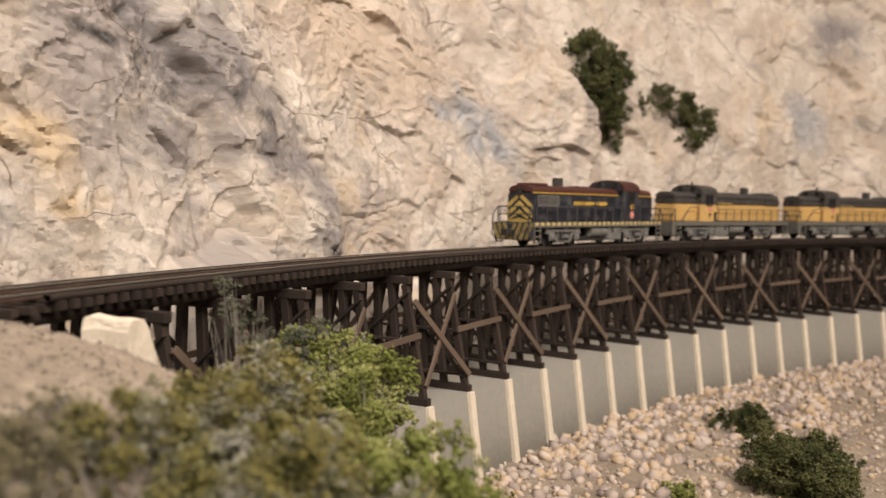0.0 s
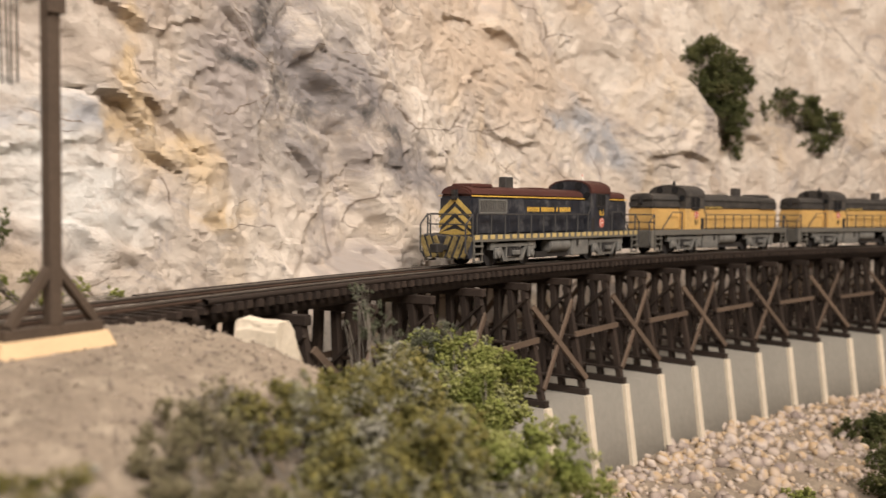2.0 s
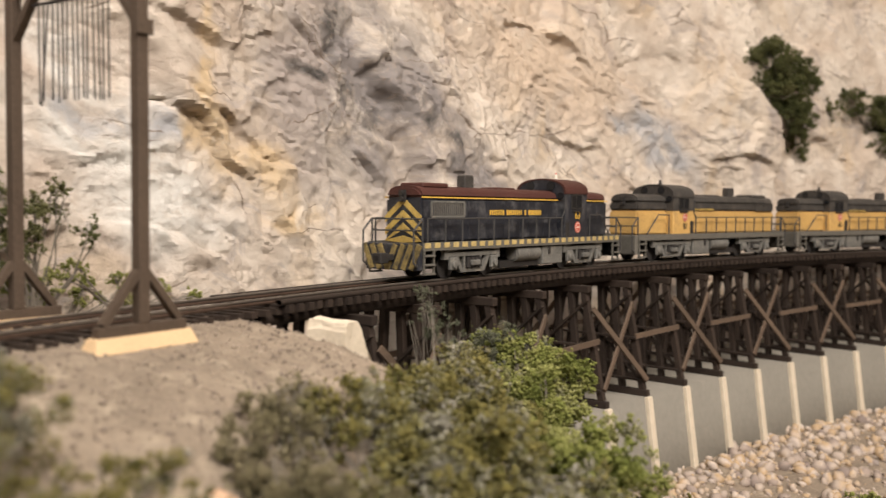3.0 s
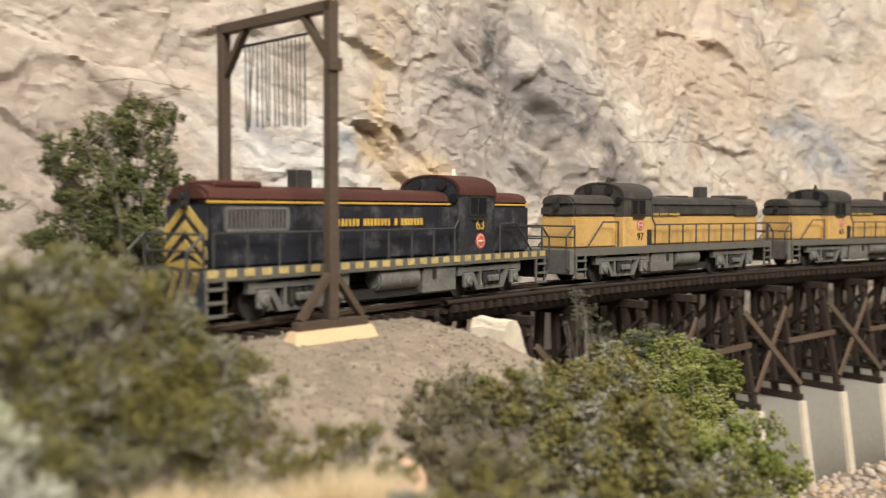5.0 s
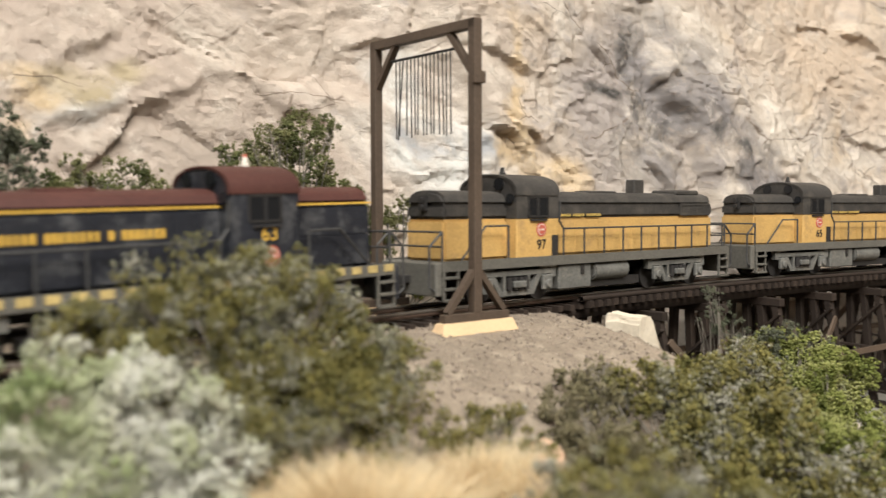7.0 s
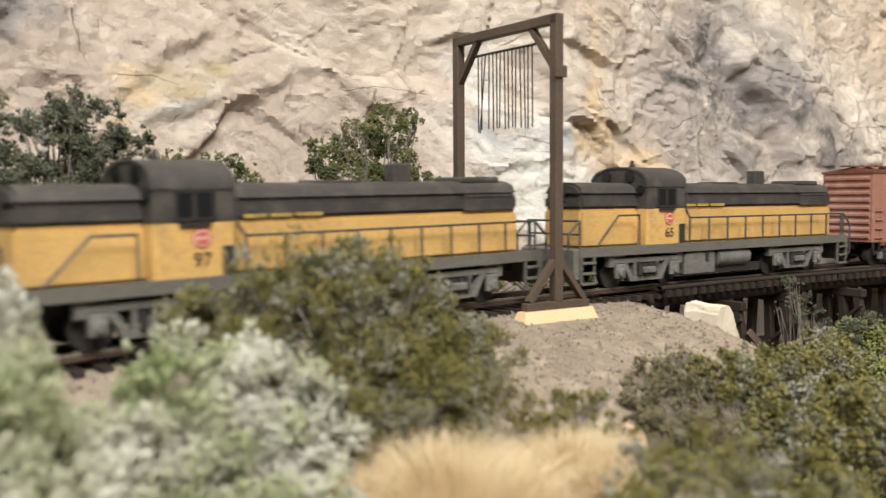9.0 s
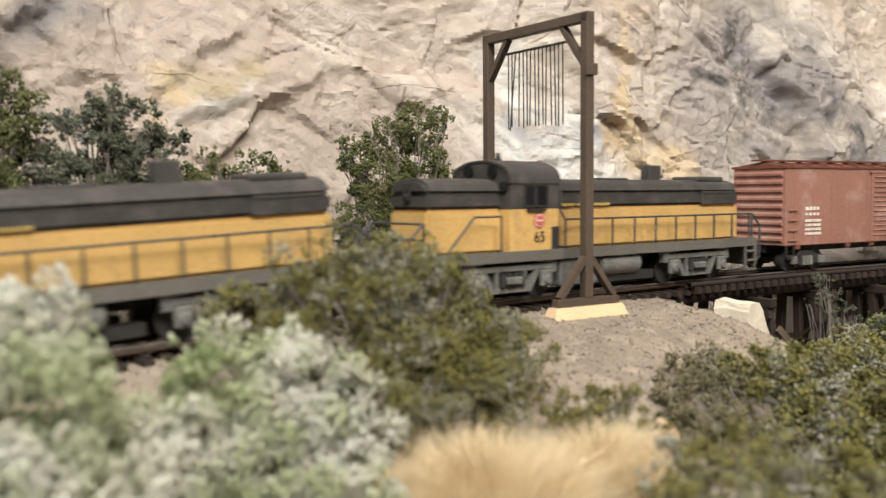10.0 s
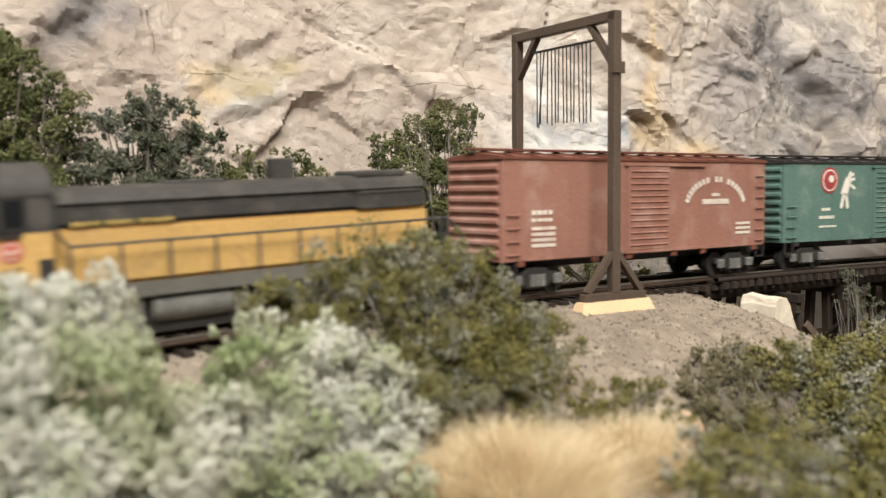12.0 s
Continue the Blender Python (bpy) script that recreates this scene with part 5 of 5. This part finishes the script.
planted("shrub", "low green foam shrub between track and rock", [(-250, 131, 48, 6.9), (-244, 134, 43, 6.9), (-237, 147, 47, 7.4), (-234, 155, 45, 5.7), (-242, 142, 39, 7.4), (-250, 124, 39, 8.4), (-233, 148, 35, 9.8), (-245, 133, 26, 12.8), (-231, 162, 37, 6.7)], SAGE, 0.55, 1.15, 30, 30, ragged=1.5)
planted("shrub", "dark grey-green foam tree between track and rock", [(-253, 93, 68, 8.2), (-250, 101, 59, 10.9), (-258, 88, 58, 9.4), (-245, 110, 56, 7.7), (-266, 83, 62, 5.9), (-269, 73, 55, 8.7), (-251, 93, 46, 11.7), (-244, 104, 43, 9.9), (-262, 78, 45, 11.6), (-249, 86, 28, 13.5)], GREY_GREEN, 0.55, 1.1, 60, 31, ragged=1.6, category="tree")
planted("shrub", "tall green foam tree between track and rock", [(-270, 56, 76, 11.0), (-265, 65, 65, 9.7), (-273, 53, 61, 11.9), (-277, 45, 79, 14.4), (-265, 58, 51, 12.8), (-277, 37, 59, 16.0), (-269, 48, 36, 16.2), (-285, 33, 77, 16.0), (-282, 26, 45, 19.2)], SAGE, 0.62, 1.15, 60, 32, ragged=1.5, category="tree")
planted("shrub", "ragged green foam shrub at the foot of the rock", [(-190, 244, 28, 8.1), (-198, 237, 31, 9.1), (-177, 252, 23, 4.3), (-185, 246, 38, 3.5), (-195, 237, 19, 8.3), (-202, 232, 40, 6.7)], SAGE, 0.55, 1.1, 24, 34, ragged=1.6)
planted("shrub", "low bright green foam shrub beside the far rail", [(-181, 250, 10, 4.3), (-172, 262, 5, 4.0), (-164, 279, 2, 3.6), (-156, 286, -1, 2.8), (-185, 244, 7, 4.6)], LEAF_GREEN, 0.5, 1.1, 14, 35)
planted("shrub", "low tuft of green foam behind the track", [(-202, 258, 1, 7), (-192, 274, 0, 6), (-210, 244, 2, 8), (-183, 292, -2, 5)], LEAF_GREEN, 0.6, 1.0, 16, 33)


def ravine_shrub(s, off, size, label, paint, seed):
    p = beside(s, off) / MM
    z = ground_at(s, off) / MM
    rng = random.Random(seed)
    lobes = [(p.x + rng.uniform(-0.7, 0.7) * size, p.y + rng.uniform(-0.6, 0.6) * size, z + size * rng.uniform(0.3, 0.62), size * rng.uniform(0.4, 0.62)) for _ in range(7)]
    shrub("shrub", label, lobes, paint, 0.95, 0.9, 30, seed, base=(p.x, p.y, z - 0.5), ragged=1.4)


ravine_shrub(0.70, -0.112, 19, "dark green foam shrub among rubble", DARK_GREEN, 41)
ravine_shrub(0.605, -0.180, 34, "wide dark green foam shrub among rubble", DARK_GREEN, 42)
ravine_shrub(0.655, -0.150, 20, "dark green foam shrub among rubble", DARK_GREEN, 45)
ravine_shrub(0.505, -0.138, 11, "small green foam shrub among rubble", LEAF_GREEN, 43)
ravine_shrub(0.395, -0.085, 12, "small olive foam shrub at the foot of the wall", OLIVE, 44)


def cliff_shrub(label, s, z, lobes, paint, seed):
    """A shrub that clings to the rock. lobes: run, height and radius in millimetres from its middle."""
    out = []
    for ds, dz, r in lobes:
        q = beside(s + ds * MM, rock_surface(s + ds * MM, z + dz * MM) - 0.4 * r * MM) / MM
        out.append((q.x, q.y, z / MM + dz, r))
    foot = beside(s, rock_surface(s, z - 0.006) + 0.001) / MM
    shrub("shrub", label, out, paint, 1.1, 0.9, 40, seed, base=(foot.x, foot.y, z / MM - 6), ragged=1.3)


cliff_shrub("olive foam shrub clinging to the rock face", 0.802, 0.138, [(-24, 34, 20), (8, 26, 19), (36, 20, 14), (-14, 2, 22), (10, -18, 20), (26, -44, 13), (-30, 10, 15)], DARK_GREEN, 51)
cliff_shrub("dark olive foam shrub clinging to the rock face", 0.927, 0.127, [(-52, 6, 10), (-22, 14, 14), (10, 4, 19), (32, -8, 17), (14, -28, 13)], DARK_GREEN, 52)


def grass_tuft(label, x, y, r, height, blades, seed):
    rng = np.random.default_rng(seed)
    z = ground_xy(x, y) - 0.6
    a = rng.uniform(0, math.tau, blades)
    d = r * np.sqrt(rng.random(blades))
    root = np.stack([d * np.cos(a), d * np.sin(a), np.zeros(blades)], axis=1)
    i0 = int(np.argmin(np.hypot(LINE[:, 0] - x * MM, LINE[:, 1] - y * MM)))
    way = raw_line(U[i0])[1]
    px, py = (x + root[:, 0]) * MM - LINE[i0, 0], (y + root[:, 1]) * MM - LINE[i0, 1]
    root[:, 2] = ground_height(RUN[i0] + px * way.x + py * way.y, py * way.x - px * way.y) / MM - 0.6 - z
    lean = np.stack([root[:, 0] * 0.5, root[:, 1] * 0.5, np.zeros(blades)], axis=1) + rng.normal(0, height * 0.34, (blades, 3)) * (1, 1, 0)
    h = height * (1 - 0.45 * (d / r) ** 2) * rng.uniform(0.6, 1.1, blades)
    mid = root + lean * 0.35 + np.stack([0 * h, 0 * h, h * 0.6], axis=1)
    tip = root + lean + np.stack([0 * h, 0 * h, h], axis=1)
    side = rng.normal(size=(blades, 3)) * (1, 1, 0)
    side *= 0.10 / np.linalg.norm(side, axis=1, keepdims=True)
    verts = np.stack([root - side, root + side, mid + side * 0.8, mid - side * 0.8, tip], axis=1).reshape(-1, 3)
    i = np.arange(blades)[:, None] * 5
    faces = np.concatenate([i + np.array([[0, 1, 2]]), i + np.array([[0, 2, 3]]), i + np.array([[3, 2, 4]])])
    ob = new("grass_tuft", mesh_from("grass_tuft", verts * MM, faces, STRAW))
    ob.matrix_basis = Matrix.Translation(Vector((x, y, z)) * MM)
    return tagged(ob, label, "grass", kind="stuff")


grass_tuft("thick straw-coloured dry grass tuft", -81, 62, 16, 20, 8500, 61)
grass_tuft("straw-coloured dry grass tuft beside a pink stone", -72, 95, 11, 15, 4600, 62)
grass_tuft("straw-coloured dry grass tuft", -92, 46, 9, 13, 3200, 63)
grass_tuft("straw-coloured dry grass tuft low on the bank", -66, 50, 11, 14, 4200, 64)


def ico_shape():
    bm = bm_new()
    bmesh.ops.create_icosphere(bm, subdivisions=1, radius=1)
    bm.verts.ensure_lookup_table()
    v, f = np.array([q.co[:] for q in bm.verts]), np.array([[w.index for w in q.verts] for q in bm.faces])
    bm.free()
    return v, f


ICO, ICO_FACES = ico_shape()


def stone(name, label, x, y, r, paint, seed, sink=0.35, flat=0.75):
    bm = bm_new()
    bmesh.ops.create_icosphere(bm, subdivisions=3, radius=1)
    for v in bm.verts:
        d = 1 + 0.35 * noise.noise(v.co * 1.3 + Vector((seed, 0, 0))) + 0.14 * noise.noise(v.co * 3.5 + Vector((0, seed, 0)))
        v.co = Vector((v.co.x * 1.15, v.co.y * 0.9, v.co.z * flat)) * d * r
    ob = part(name, bm, paint, None, smooth=True)
    ob.matrix_basis = pose(x * MM, y * MM, (ground_xy(x, y) + r * flat * (1 - sink * 2) * 0.5) * MM, 0, 0, seed * 37)
    return tagged(ob, label, "stone")


stone("stone", "rounded pinkish stone between shrubs", -72.6, 127.7, 6.0, PINK_STONE, 3)
stone("stone", "small pinkish stone between shrubs", -78, 121, 3.6, PINK_STONE, 5)
stone("stone", "dark chip of stone", -71, 118, 2.2, GREY_STONE, 7)
for k, (x, y, r) in enumerate(((-66, 4, 6), (-56, 14, 7), (-52, 0, 6), (-60, 26, 5), (-44, 22, 7), (-46, 36, 6), (-72, -6, 5), (-38, 10, 6))):
    stone("stone", "jagged grey talus stone on the bank", x, y, r, GREY_STONE, 11 + k, 0.3, 0.6)


def strew(name, label, s_range, off_range, count, size, paint, seed, keep=None, category="gravel"):
    rng = np.random.default_rng(seed)
    s, off = rng.uniform(*s_range, count), rng.uniform(*off_range, count)
    if keep is not None:
        ok = keep(s, off, rng)
        s, off = s[ok], off[ok]
    x, y = beside_many(s, off)
    r = size[0] + (size[1] - size[0]) * rng.random(len(s)) ** 2.4
    z = ground_height(s, off) + r * MM * 0.25
    verts, faces = scatter(np.stack([x, y, z], axis=1) / MM, r, rng, ICO, ICO_FACES, 0.22) if size[1] > 1.5 else scatter(np.stack([x, y, z], axis=1) / MM, r, rng)
    return tagged(new(name, mesh_from(name, verts * MM, faces, paint)), label, category, kind="stuff")


strew("rubble", "loose pinkish grey and tan rubble at the foot of the wall", (0.33, 1.2), (-0.16, -0.042), 4600, (0.8, 5.2), RUBBLE, 71, lambda s, o, g: g.random(len(s)) < np.clip(1.25 + (o + 0.042) * 9, 0.25, 1), "rubble")
strew("rubble", "scattered tan rubble over the ravine floor", (0.3, 1.1), (-0.34, -0.12), 5000, (0.5, 2.6), RUBBLE, 72, None, "rubble")
strew("ballast", "fine brown grit beside the track", (-0.12, 0.175), (-0.085, 0.05), 11000, (0.25, 0.8), BALLAST, 73)
strew("grit", "fine tan grit on the bank", (-0.15, 0.2), (-0.2, -0.06), 6000, (0.22, 0.8), BALLAST, 74)


# ---- the train runs along the track ----
TRAIN = ((0.0, 0.559), (1.5, 0.402), (3.2, 0.2385), (5.0, 0.0470), (5.5, 0.0025), (6.5, -0.0810), (9.5, -0.3480), (10.5, -0.4440), (11.0, -0.4880), (12.0, -0.5815))


def motions():
    """Each vehicle rides on its two trucks, its middle behind the leading step of the first engine."""
    for thing, back, reach in ((ENGINES[0], 0.092, 0.0525), (ENGINES[1], 0.3015, 0.0525), (ENGINES[2], 0.511, 0.0525), (CARS[0], 0.7005, 0.0545), (CARS[1], 0.8645, 0.0545)):
        rows = []
        for k in range(len(TRAIN) * 4 - 3):
            i, f = divmod(k, 4)
            t = TRAIN[i][0] if f == 0 else TRAIN[i][0] + (TRAIN[i + 1][0] - TRAIN[i][0]) * f / 4
            s = float(np.interp(t, [r[0] for r in TRAIN], [r[1] for r in TRAIN])) + back
            a, b = along(s - reach)[0], along(s + reach)[0]
            way = b - a
            mid = (a + b) / 2
            za, zb = float(droop(s - reach)), float(droop(s + reach))
            rows.append((t, pose(mid.x, mid.y, 0.0002 + (za + zb) / 2, 0, -math.degrees(math.atan2(zb - za, 2 * reach)), math.degrees(math.atan2(way.y, way.x)))))
        walk(thing, rows)


motions()
